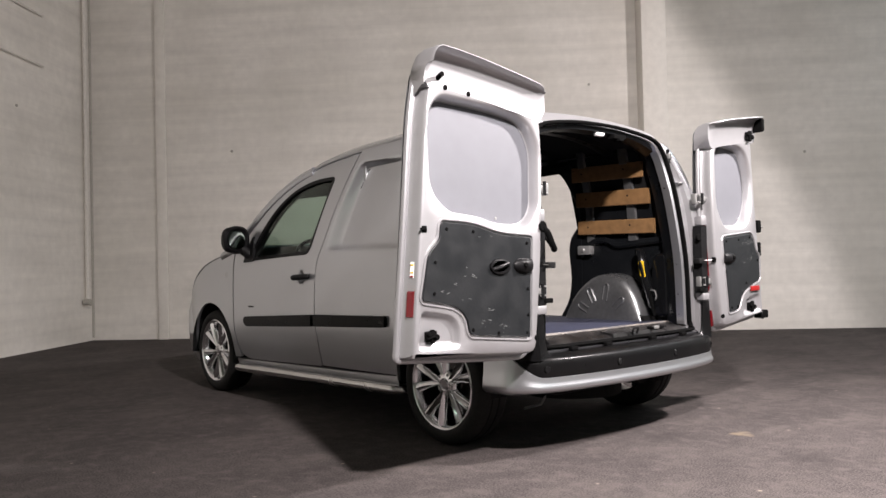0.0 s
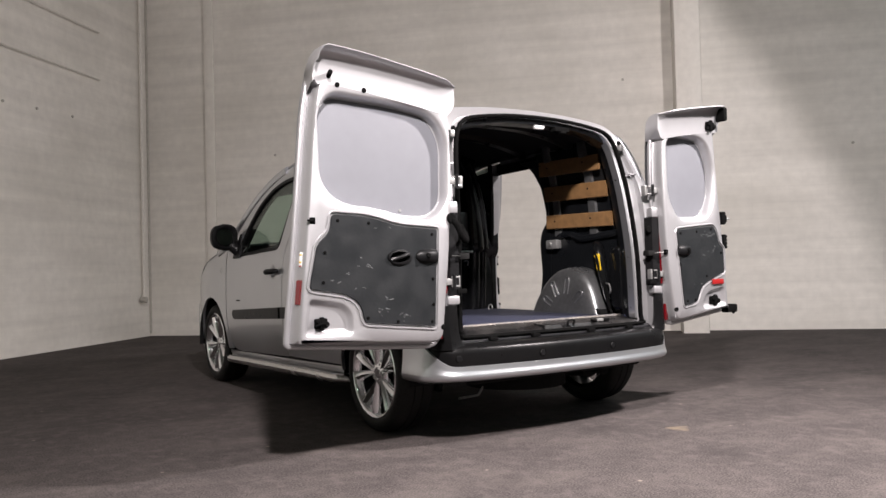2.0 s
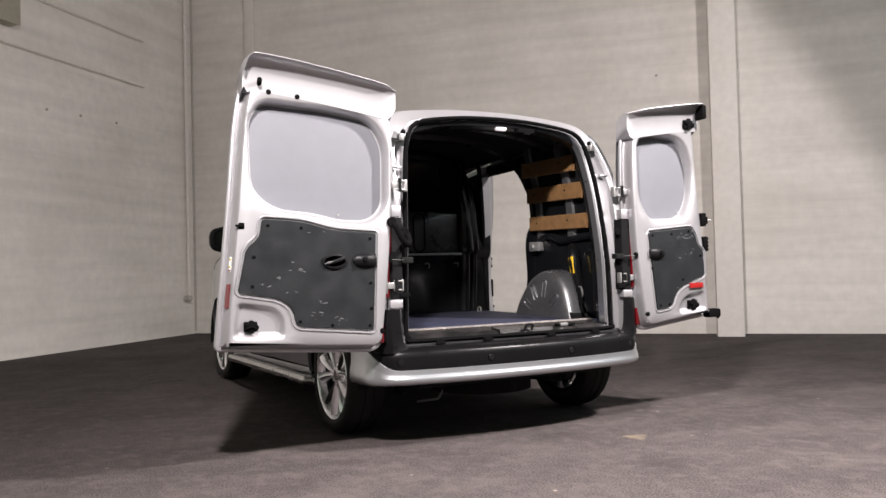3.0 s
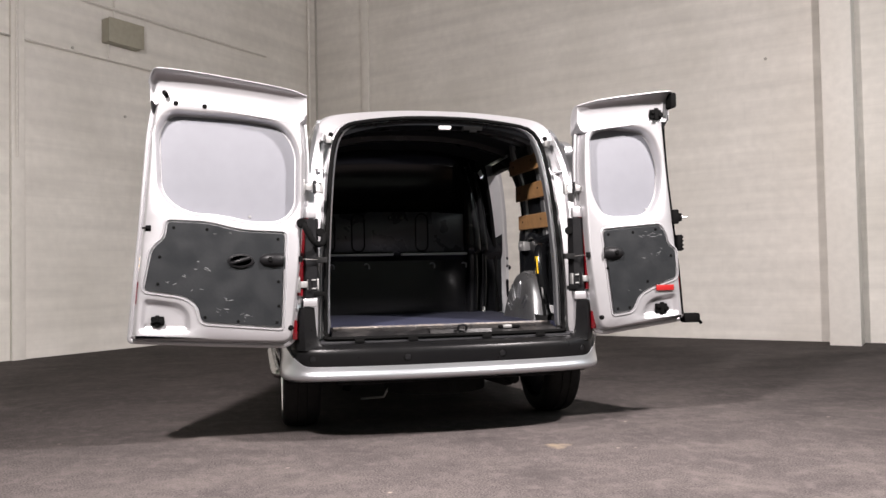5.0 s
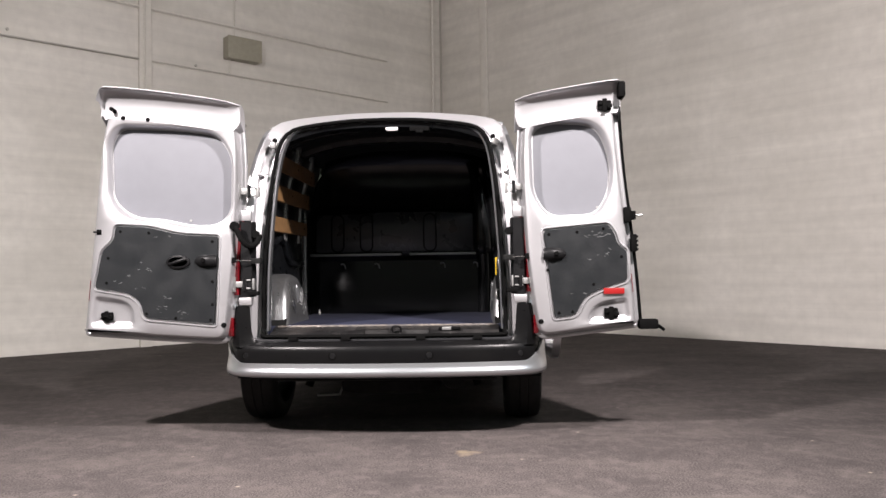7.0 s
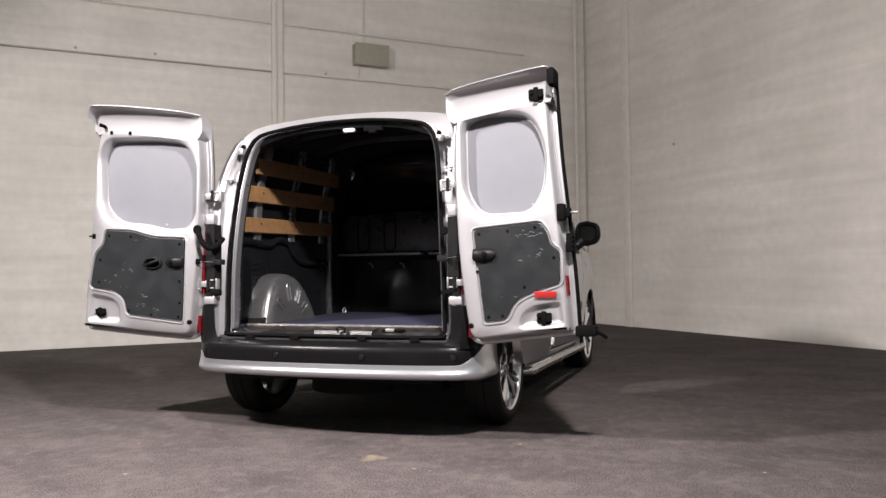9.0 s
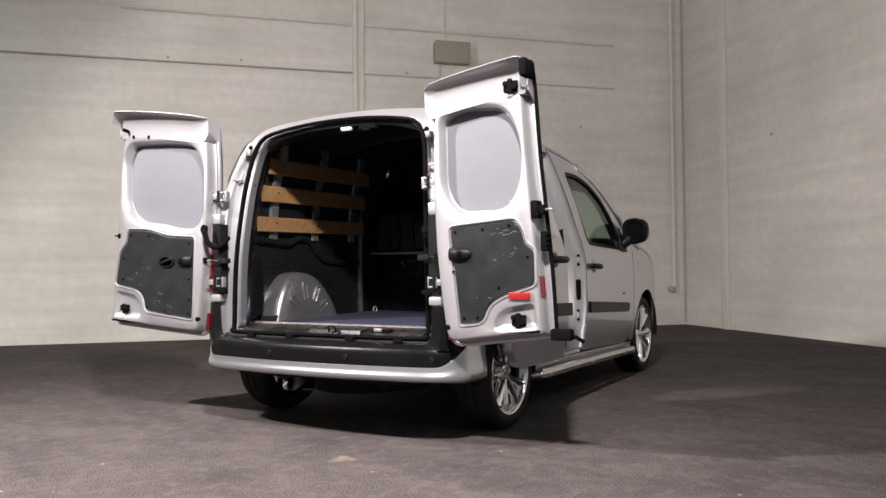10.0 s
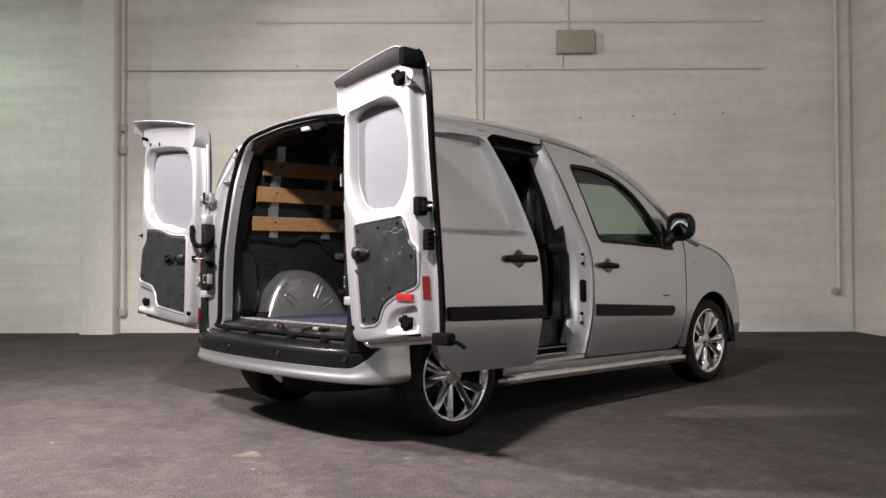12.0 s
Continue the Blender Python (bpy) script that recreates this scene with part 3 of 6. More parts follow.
def front_door(side):
    door = side_sheet("front_door", side, DOOR, M_PAINT, van, [rounded(WINDOW, 0.05, 6)], 0.02, 0.02, 0.0, dimple(1.33, 0.885), r=0.01)
    # black frame round the glass
    frame_out, frame_in = rounded(WINDOW, 0.05, 6), inset(rounded(WINDOW, 0.05, 6), 0.024)
    bm = bmesh.new()
    loft(bm, [[(side * (side_x(y, z) + d), y, z) for y, z in loop] for loop, d in ((frame_out, 0.001), (inset(frame_out, 0.006), 0.004), (frame_in, 0.0), (frame_in, -0.03))], True, side < 0)
    bmesh.ops.recalc_face_normals(bm, faces=bm.faces[:])
    part("window_seal", bm, M_BLACK, door, "black rubber window surround")
    bm = flat([inset(rounded(WINDOW, 0.05, 6), 0.010)], 0.12)
    for v in bm.verts:
        v.co = Vector((side * (side_x(v.co.x, v.co.y) - 0.012), v.co.x, v.co.y))
    thicken(bm, 0.004, lambda co: (-side, 0, 0))
    bmesh.ops.recalc_face_normals(bm, faces=bm.faces[:])
    g = part("window_pane", bm, M_GLASS, door, "green tinted side glass")
    g.visible_shadow = False
    # dark band along the top of the glass inside
    band = [(1.10, 1.405, 0.01), (1.075, 1.52, 0.03), (1.30, 1.52, 0.08), (1.55, 1.47, 0.05), (1.64, 1.415, 0.02)]
    side_sheet("sun_band", side, band, M_BLACK, door, (), 0.2, 0.003, -0.02)
    # pull handle and its dished plate
    cy, cz = 1.33, 0.885
    x0 = side_x(cy, cz)
    bm = tube(bmesh.new(), spline([(side * (x0 + d), cy + s, cz + dz) for s, d, dz in ((-0.115, 0.008, 0.004), (-0.09, 0.026, 0.004), (0.0, 0.036, 0.0), (0.05, 0.030, -0.002), (0.085, 0.006, -0.004))], 5),
              lambda t: 0.010 + 0.010 * math.sin(math.pi * min(1, max(0, t))) ** 0.5, 10)
    part("door_handle", bm, M_BLACK, door, "black plastic pull handle")
    # rubbing strip
    side_sheet("rubbing_strip", side, [(1.19, 0.572, 0.01), (1.19, 0.648, 0.01), (2.09, 0.605, 0.03), (2.11, 0.57, 0.03), (2.07, 0.535, 0.03)], M_BUMPER, door, (), 0.08, 0.03, 0.022, label="black plastic rubbing strip")
    # model lettering, too small to read
    for k in range(4):
        side_sheet("badge_bar", side, [(1.98 + k * 0.021, 0.672, 0.001), (1.996 + k * 0.021, 0.672, 0.001), (1.996 + k * 0.021, 0.682, 0.001), (1.98 + k * 0.021, 0.682, 0.001)], M_BLACK, door, (), 1.0, 0.004, 0.002)
    return door


for s in (-1, 1):
    front_door(s)

# fixed parts of the sides
ARCH_R, ARCH_F = 0.365, 0.375
FENDER = [(2.30, 1.098, 0.0), (2.50, 1.045, 0.05), (2.80, 0.975, 0.08), (3.05, 0.860, 0.08), (3.17, 0.74, 0.05), (3.19, 0.5, 0.05), (3.19, 0.30, 0.04)] + \
    arc(WB, 0.315, ARCH_F, -2, 182) + [(2.31, 0.30, 0.0), (2.215, 0.30, 0.05), (2.30, 0.46, 0.1), (2.303, 0.80, 0.1)]
REAR_TOP = [(0.845, 1.665, 0.0), (0.4, 1.69, 0.05), (0.0, 1.70, 0.05), (-0.28, 1.70, 0.05), (-0.40, 1.66, 0.06), (-0.50, 1.48, 0.1), (-0.555, 1.28, 0.1), (-0.575, 1.19, 0.01)]
REAR_LOW = [(-0.47, 1.18, 0.01), (-0.44, 0.76, 0.02), (-0.585, 0.74, 0.01), (-0.60, 0.68, 0.01), (-0.46, 0.66, 0.02), (-0.43, 0.52, 0.03), (-0.42, 0.335, 0.02)] + arc(0.0, 0.315, ARCH_R, 182, -2)
LEFT_PANEL = REAR_TOP + REAR_LOW + [(0.37, 0.335, 0.01), (1.113, 0.330, 0.01), (1.170, 0.62, 0.08), (1.157, 0.95, 0.1), (1.022, 1.275, 0.1)]
SLIDE_REAR = [(0.375, 0.335, 0.01), (0.375, 0.46, 0.1), (0.36, 1.2, 0.1), (0.345, 1.60, 0.08), (0.42, 1.645, 0.03), (0.84, 1.625, 0.01)]
RIGHT_PANEL = REAR_TOP + REAR_LOW + SLIDE_REAR
side_sheet("side_panel", -1, LEFT_PANEL, M_PAINT, van, (), 0.0105, 0.02, 0, blank_recess, label="silver side panel with pressed-in blank window")
side_sheet("side_panel", 1, RIGHT_PANEL, M_PAINT, van, (), 0.05, 0.02, 0, None)
for s in (-1, 1):
    f = side_sheet("front_wing", s, FENDER, M_PAINT, van, (), 0.06, 0.02)
    bm = disc(bmesh.new(), (s * (side_x(2.40, 0.90) - 0.004), 2.40, 0.905), (s, 0, 0.1), 0.022, 0.014, 14, 0.006)
    part("side_repeater", bm, M_LENS, f, "small clear side repeater lamp")
    # sill below the doors
    side_sheet("sill", s, [(0.37, 0.225, 0.01), (0.37, 0.326, 0.01), (2.21, 0.288, 0.01), (2.31, 0.29, 0.01), (2.31, 0.20, 0.01)], M_PAINT, van, (), 0.2, 0.05, -0.008)
    # wheel arch linings
    for cy, rr in ((0.0, ARCH_R), (WB, ARCH_F)):
        bm = bmesh.new()
        ring = [[(s * xx, y, z) for y, z, _ in arc(cy, 0.315, rr + 0.004, 185, -5, 18)] for xx in (side_x(cy, 0.5) - 0.012, 0.60)]
        rows = loft(bm, ring, False)
        cap_ = bm.verts.new((s * 0.60, cy, 0.3))
        for i in range(len(rows[1]) - 1):
            bm.faces.new((rows[1][i], rows[1][i + 1], cap_))
        part("arch_lining", bm, M_DARK, van)
side_sheet("rubbing_strip", -1, [(0.42, 0.60, 0.02), (0.42, 0.665, 0.02), (1.155, 0.65, 0.01), (1.155, 0.574, 0.01)], M_BUMPER, van, (), 0.08, 0.03, 0.022, label="black plastic rubbing strip")

# sliding side door, run back along the flank
SLIDER = [(1.098, 0.338, 0.03), (1.150, 0.64, 0.1), (1.138, 0.90, 0.1), (1.09, 1.08, 0.1), (0.98, 1.34, 0.1), (0.825, 1.62, 0.01), (0.42, 1.638, 0.03), (0.34, 1.60, 0.08), (0.345, 1.2, 0.1), (0.35, 0.47, 0.05), (0.46, 0.352, 0.05)]
SL = (0.10, -0.61, 0)
slider = side_sheet("sliding_door", 1, SLIDER, M_PAINT, van, (), 0.0105, 0.045, 0, lambda y, z: blank_recess(y, z) + dimple(0.955, 0.925)(y, z) if y > 0.3 else 0.022 * smooth01((z - 1.045) / 0.05) * smooth01((1.585 - z) / 0.035), shift=SL, label="silver sliding side door pushed open")
side_sheet("rubbing_strip", 1, [(0.415, 0.612, 0.02), (0.41, 0.685, 0.02), (1.155, 0.668, 0.005), (1.155, 0.594, 0.005)], M_BUMPER, slider, (), 0.08, 0.03, 0.022, shift=SL, label="black plastic rubbing strip")
cy, cz, x0 = 0.345, 0.925, side_x(0.95, 0.92) + 0.10
bm = tube(bmesh.new(), spline([(x0 + d, cy + q, cz + dz) for q, d, dz in ((-0.115, 0.006, 0.0), (-0.085, 0.026, 0.0), (0.0, 0.036, 0.0), (0.09, 0.032, 0.0), (0.12, 0.010, 0.0))], 5),
          lambda t: 0.011 + 0.011 * math.sin(math.pi * min(1, max(0, t))) ** 0.5, 10)
part("door_handle", bm, M_BLACK, slider, "black plastic pull handle")
# runner arms that carry the sliding door
for yy, zz, xin in ((-0.18, 0.92, 0.84), (0.42, 0.36, 0.80), (0.22, 1.57, 0.72)):
    bm = box(bmesh.new(), xin, 0.93 if zz < 1.4 else 0.84, yy - 0.03, yy + 0.03, zz - 0.018, zz + 0.018, 0.006)
    part("runner_arm", bm, M_STEEL, slider)

# roof, windscreen, bonnet: one crowned surface cut across
def crown(name, y0, y1, mat_, n=14, label="", lift=0.0, wide=1.0):
    bm = bmesh.new()
    rings = []
    for i in range(n + 1):
        y = y0 + (y1 - y0) * i / n
        ze, zc = edge_z(y) + lift, roof_z(y) + lift
        we = side_x(y, min(ze, 1.74)) * wide
        row = []
        for k in range(25):
            a = math.pi * k / 24
            c, s_ = math.cos(a), math.sin(a)
            xx = we * math.copysign(abs(c) ** 0.72, c)
            row.append((-xx, y, ze + (zc - ze) * s_ ** (1.45 + 0.75 * (1 - smooth01((y + 0.3) / 0.9)))))
        rings.append(row)
    loft(bm, rings, False)
    bmesh.ops.recalc_face_normals(bm, faces=bm.faces[:])
    bm.normal_update()
    if sum(f.normal.z for f in bm.faces) < 0:
        bmesh.ops.reverse_faces(bm, faces=bm.faces[:])
    thicken(bm, 0.018)
    return part(name, bm, mat_, van, label)


crown("roof", -0.295, 1.372, M_PAINT, 22)
g = crown("windscreen", 1.365, 2.46, M_GLASS, 14, label="raked green tinted windscreen", lift=-0.005, wide=0.98)
g.visible_shadow = False
crown("bonnet", 2.47, 3.40, M_PAINT, 14)
# pillars beside the windscreen
for s in (-1, 1):
    bm = bmesh.new()
    pts = [(s * (side_x(y, min(edge_z(y), 1.7)) - 0.012), y, edge_z(y) - 0.012) for y in [1.37 + 0.0942 * k for k in range(13)]]
    tube(bm, pts, 0.034, 10)
    part("windscreen_pillar", bm, M_PAINT, van)
# nose: bumper and grille below the bonnet
bm = bmesh.new()
rings = []
for z, k in ((0.20, 0.93), (0.30, 0.985), (0.45, 1.0), (0.60, 0.995), (0.72, 0.96), (0.80, 0.90)):
    row = []
    for i in range(33):
        a = math.pi * i / 32
        c, s_ = math.cos(a), math.sin(a)
        row.append((0.835 * k * math.copysign(abs(c) ** 0.55, c), 3.10 + 0.46 * k * s_ ** 0.8, z))
    rings.append(row)
loft(bm, rings, False)
bmesh.ops.recalc_face_normals(bm, faces=bm.faces[:])
thicken(bm, 0.02)
part("front_bumper", bm, M_PAINT, van)

# inner skin that closes the joints between the panels, with the windows cut out
side_sheet("inner_skin", -1, [(-0.40, 0.56)] + [(-0.36, 0.75), (0.36, 0.75)] + [(0.40, 0.34), (1.0, 0.30), (2.28, 0.26), (2.28, 1.05), (2.05, 1.22), (1.75, 1.42), (1.5, 1.51), (1.2, 1.575), (0.85, 1.61), (0.0, 1.66), (-0.25, 1.66), (-0.40, 1.5), (-0.44, 1.2)], M_DARK, van,
           [inset(rounded(WINDOW, 0.05, 6), 0.03)], 0.12, 0.01, -0.05, r=0.02)
side_sheet("inner_skin", 1, [(-0.40, 0.56), (-0.36, 0.75), (0.36, 0.75), (0.40, 1.2), (0.42, 1.62), (0.0, 1.66), (-0.25, 1.66), (-0.40, 1.5), (-0.44, 1.2)], M_DARK, van, (), 0.12, 0.01, -0.05, r=0.02)
side_sheet("inner_skin", 1, [(1.135, 0.33), (2.28, 0.26), (2.28, 1.05), (2.05, 1.22), (1.75, 1.42), (1.5, 1.51), (1.2, 1.575), (0.90, 1.60), (1.04, 1.275), (1.18, 0.95), (1.19, 0.62)], M_DARK, van,
           [inset(rounded(WINDOW, 0.05, 6), 0.03)], 0.12, 0.01, -0.05, r=0.02)


# ---- rear frame round the load opening ----
def half_to_full(pts, n=40):
    """Mirrored even samples of a half outline given from the bottom right to the top centre."""
    sp = spline([(p[0], 0, p[1]) for p in pts], 10)
    d = [0.0]
    for a, b_ in zip(sp, sp[1:]):
        d.append(d[-1] + (b_ - a).length)
    out = []
    for i in range(n + 1):
        t = d[-1] * i / n
        k = 0
        while k < len(d) - 2 and d[k + 1] < t:
            k += 1
        q = sp[k].lerp(sp[k + 1], (t - d[k]) / max(1e-9, d[k + 1] - d[k]))
        out.append((q.x, q.z))
    return out + [(-x, z) for x, z in out[-2::-1]]


OUT = half_to_full([(0.765, 0.50), (0.765, 0.65), (0.75, 0.85), (0.745, 1.10), (0.742, 1.28), (0.724, 1.46), (0.690, 1.60), (0.640, 1.697), (0.565, 1.733), (0.40, 1.756), (0.2, 1.769), (0, 1.773)])
OPEN = half_to_full([(0.645, 0.50), (0.642, 0.65), (0.638, 0.85), (0.625, 1.10), (0.612, 1.28), (0.598, 1.42), (0.572, 1.56), (0.52, 1.640), (0.42, 1.672), (0.2, 1.698), (0, 1.704)])
y_out = curve([(0.5, -0.600), (0.9, -0.602), (1.28, -0.565), (1.46, -0.50), (1.60, -0.42), (1.69, -0.355), (1.76, -0.318)])
y_open = curve([(0.5, -0.535), (0.9, -0.530), (1.28, -0.495), (1.5, -0.455), (1.64, -0.425), (1.71, -0.405)])


def between(f, dy, channel=0):
    return [(a[0] + (b_[0] - a[0]) * f, y_out(a[1]) + (y_open(b_[1]) - y_out(a[1])) * f + dy * (1 - channel * smooth01((a[1] - 1.56) / 0.12)), a[1] + (b_[1] - a[1]) * f) for a, b_ in zip(OUT, OPEN)]


bm = bmesh.new()
side_back = [(x * 1.022, y + 0.10, z + 0.012 * smooth01((z - 1.66) / 0.08)) for x, y, z in between(0.0, 0.0)]
loft(bm, [side_back, between(0.0, 0.012), between(0.04, 0.0), between(0.10, -0.002), between(0.36, 0.002), between(0.42, 0.030, 1), between(0.72, 0.030, 1), between(0.78, 0.014), between(0.97, 0.012), between(1.0, 0.015), [(p[0], p[1] + 0.05, p[2]) for p in between(1.0, 0.015)]], False)
bmesh.ops.recalc_face_normals(bm, faces=bm.faces[:])
frame_ob = part("rear_frame", bm, M_INNER, van, "silver rear door frame with stepped channel")
bm = bmesh.new()
loft(bm, [[(p[0], p[1] + 0.049, p[2]) for p in between(1.0, 0.015)], [(p[0] * 1.02, p[1] + 0.10, p[2]) for p in between(1.0, 0.015)], [(p[0] * 1.08, p[1] + 0.16, min(p[2] + 0.01, 1.72)) for p in between(1.0, 0.015)]], False)
bmesh.ops.recalc_face_normals(bm, faces=bm.faces[:])
part("frame_lining", bm, M_LINING, van)
# rubber seal round the opening
bot = 0.537
seal = [(x + 0.006 * x / 0.62, y_open(z) - 0.010, max(z + 0.008 * smooth01((z - 1.5) / 0.15), bot + 0.03)) for x, z in OPEN]
bm = bmesh.new()
pts = [Vector(p) for p in seal] + [Vector(p) for p in spline([seal[-1], (-0.640, -0.558, bot + 0.008), (-0.60, -0.562, bot - 0.008), (0, -0.566, bot - 0.010), (0.60, -0.562, bot - 0.008), (0.640, -0.558, bot + 0.008), seal[0]], 6)][1:-1]
n = len(pts)
rings = []
for i in range(n):
    t = (pts[(i + 1) % n] - pts[i - 1]).normalized()
    s_ = t.cross(Vector((0, 1, 0))).normalized()
    w = s_.cross(t)
    rings.append([pts[i] + s_ * 0.011 * math.cos(a) + w * 0.016 * math.sin(a) for a in [2 * math.pi * k / 8 for k in range(8)]])
loft(bm, rings + [rings[0]])
bmesh.ops.recalc_face_normals(bm, faces=bm.faces[:])
part("door_seal", bm, M_RUBBER, van, "black rubber seal round the load opening")
# bright welded lip just inside the seal
for s in (-1, 1):
    bm = bmesh.new()
    row = [(abs(x) * s, z) for x, z in OPEN[:34]]
    loft(bm, [[(x - s * 0.007, y_open(z) + 0.004, max(z, 0.56)) for x, z in row], [(x - s * 0.014, y_open(z) + 0.012, max(z, 0.56)) for x, z in row], [(x - s * 0.012, y_open(z) + 0.062, max(z, 0.56)) for x, z in row]], False)
    bmesh.ops.recalc_face_normals(bm, faces=bm.faces[:])
    thicken(bm, 0.004)
    j = part("door_jamb", bm, M_PAINT, frame_ob)
    for z in (0.62, 0.74, 0.92, 1.02, 1.06, 1.22, 1.38, 1.52):
        k = min(range(len(row)), key=lambda i: abs(row[i][1] - z))
        bm = disc(bmesh.new(), (row[k][0] - s * 0.0135, y_open(row[k][1]) + 0.040, z), (-s, 0, 0), 0.007, 0.003, 8)
        part("jamb_hole", bm, M_RUBBER, frame_ob)

for s in (-1, 1):
    # ledges across the frame channel
    for z, h in ((1.57, 0.003), (1.41, 0.003)):
        k = min(range(41), key=lambda i: abs(OUT[i][1] - z))
        xo, xi = OUT[k][0] - 0.038, OUT[k][0] - 0.090
        yb = y_out(z)
        bm = box(bmesh.new(), min(s * xo, s * xi), max(s * xo, s * xi), yb + 0.016, yb + 0.05, z - h, z + h, 0.001)
        part("frame_ledge", bm, M_INNER, frame_ob)
    # black backing behind the tail lamp
    bm = bmesh.new()
    loft(bm, [[(s * x, y, z) for x, y, z in ((0.757, -0.600, z_), (0.748, -0.616, z_), (0.694, -0.612, z_), (0.680, -0.565, z_))] for z_ in (0.745, 0.76, 0.95, 1.13, 1.145)], False)
    bmesh.ops.recalc_face_normals(bm, faces=bm.faces[:])
    thicken(bm, 0.01)
    part("lamp_housing", bm, M_BLACK, van, "black housing behind the tail lamp")
    # silver plates of the pillar above and below the lamp
    for z0_, z1_ in ((0.700, 0.742), (1.148, 1.205)):
        bm = box(bmesh.new(), min(s * 0.694, s * 0.762), max(s * 0.694, s * 0.762), -0.616, -0.570, z0_, z1_, 0.006)
        part("pillar_plate", bm, M_INNER, frame_ob)
    # red tail lamp wrapping the corner
    bm = bmesh.new()
    rings = []
    for z_, k in ((0.755, 0.6), (0.775, 1.0), (0.9, 1.05), (1.05, 1.0), (1.15, 0.95), (1.185, 0.6)):
        xo = side_x(-0.5, z_)
        rings.append([(s * x, y, z_) for x, y in ((xo * 1.02, -0.43), (xo * 1.012 + 0.006 * k, -0.50), (xo * 0.99 + 0.006 * k, -0.57), (xo * 0.968, -0.598 - 0.010 * k), (xo * 0.945, -0.605 - 0.008 * k), (xo * 0.935, -0.592))])
    rows = loft(bm, rings, False)
    bmesh.ops.recalc_face_normals(bm, faces=bm.faces[:])
    thicken(bm, 0.012)
    part("tail_lamp", bm, M_RED, van, "red wrap-round tail lamp")
    # black bumper corner under the lamp with its red reflector
    bm = bmesh.new()
    rings = []
    for z_, o, w in ((0.480, 0.012, 0.24), (0.490, 0.010, 0.180), (0.505, 0.011, 0.142), (0.525, 0.008, 0.126), (0.56, 0.004, 0.118), (0.61, 0.001, 0.115), (0.66, -0.003, 0.112), (0.695, -0.006, 0.108)):
        xo = side_x(-0.5, z_) + 0.004
        yi = y_out(z_) - 0.006
        rings.append([(s * x, y, z_) for x, y in ((xo + 0.010, -0.44), (xo + 0.008 + o, -0.51), (xo - 0.004 + o, -0.56), (xo - 0.026 + o, -0.598), (xo - 0.055, yi - 0.008 - o), (xo - w * 0.85, yi - 0.003 - o * 0.6), (xo - w, yi + 0.004))])
    loft(bm, rings, False)
    bmesh.ops.recalc_face_normals(bm, faces=bm.faces[:])
    thicken(bm, 0.012)
    cornr = part("bumper_corner", bm, M_BUMPER, van, "black plastic bumper corner")
    bm = bmesh.new()
    xo = side_x(-0.5, 0.58)
    box(bm, min(s * (xo - 0.018), s * (xo + 0.008)), max(s * (xo - 0.018), s * (xo + 0.008)), -0.606, -0.560, 0.535, 0.635, 0.006)
    part("reflector", bm, M_RED, cornr, "red reflector")

# ---- rear bumper and load sill ----
PLAN = spline([(x, y, 0) for x, y in ((-0.862, -0.345), (-0.862, -0.42), (-0.845, -0.51), (-0.795, -0.585), (-0.70, -0.638), (-0.5, -0.676), (-0.25, -0.700), (0, -0.706),
                                     (0.25, -0.700), (0.5, -0.676), (0.70, -0.638), (0.795, -0.585), (0.845, -0.51), (0.862, -0.42), (0.862, -0.345))], 5)


def along_bumper(section, ends=0.0):
    """Sweeps (outward, z, end lift) points along the bumper's plan line."""
    rings = []
    m = len(PLAN)
    for i, p in enumerate(PLAN):
        t = (PLAN[min(i + 1, m - 1)] - PLAN[max(i - 1, 0)]).normalized()
        nrm = Vector((t.y, -t.x, 0))
        u = abs(i / (m - 1) * 2 - 1)
        e = smooth01((u - 0.46) / 0.36)
        rings.append([tuple(p + nrm * (o + ends * e) + Vector((0, 0, z + dz * e))) for o, z, dz in section])
    return rings


bm = bmesh.new()
loft(bm, along_bumper([(-0.10, 0.505, 0.0), (-0.055, 0.503, 0.0), (-0.012, 0.492, 0.0), (0.0, 0.480, 0.0), (0.004, 0.455, 0.035), (0.004, 0.42, 0.07), (0.002, 0.398, 0.088), (-0.03, 0.388, 0.096)], -0.02), False)
bmesh.ops.recalc_face_normals(bm, faces=bm.faces[:])
thicken(bm, 0.006)
bump = part("rear_bumper", bm, M_BUMPER, van, "black and silver wrap-round rear bumper", 40)
bm = bmesh.new()
loft(bm, along_bumper([(-0.03, 0.395, 0.120), (0.0, 0.398, 0.122), (0.004, 0.396, 0.120), (0.0055, 0.388, 0.102), (0.0065, 0.377, 0.072), (0.009, 0.368, 0.046), (0.0135, 0.359, 0.022), (0.0165, 0.351, 0.006), (0.0165, 0.343, 0.0), (0.012, 0.334, -0.002), (-0.002, 0.325, -0.005), (-0.04, 0.316, -0.01), (-0.14, 0.306, -0.01)]), False)
bmesh.ops.recalc_face_normals(bm, faces=bm.faces[:])
thicken(bm, 0.006)
part("bumper_skirt", bm, M_PAINT, bump, "silver painted bumper skirt", 40)
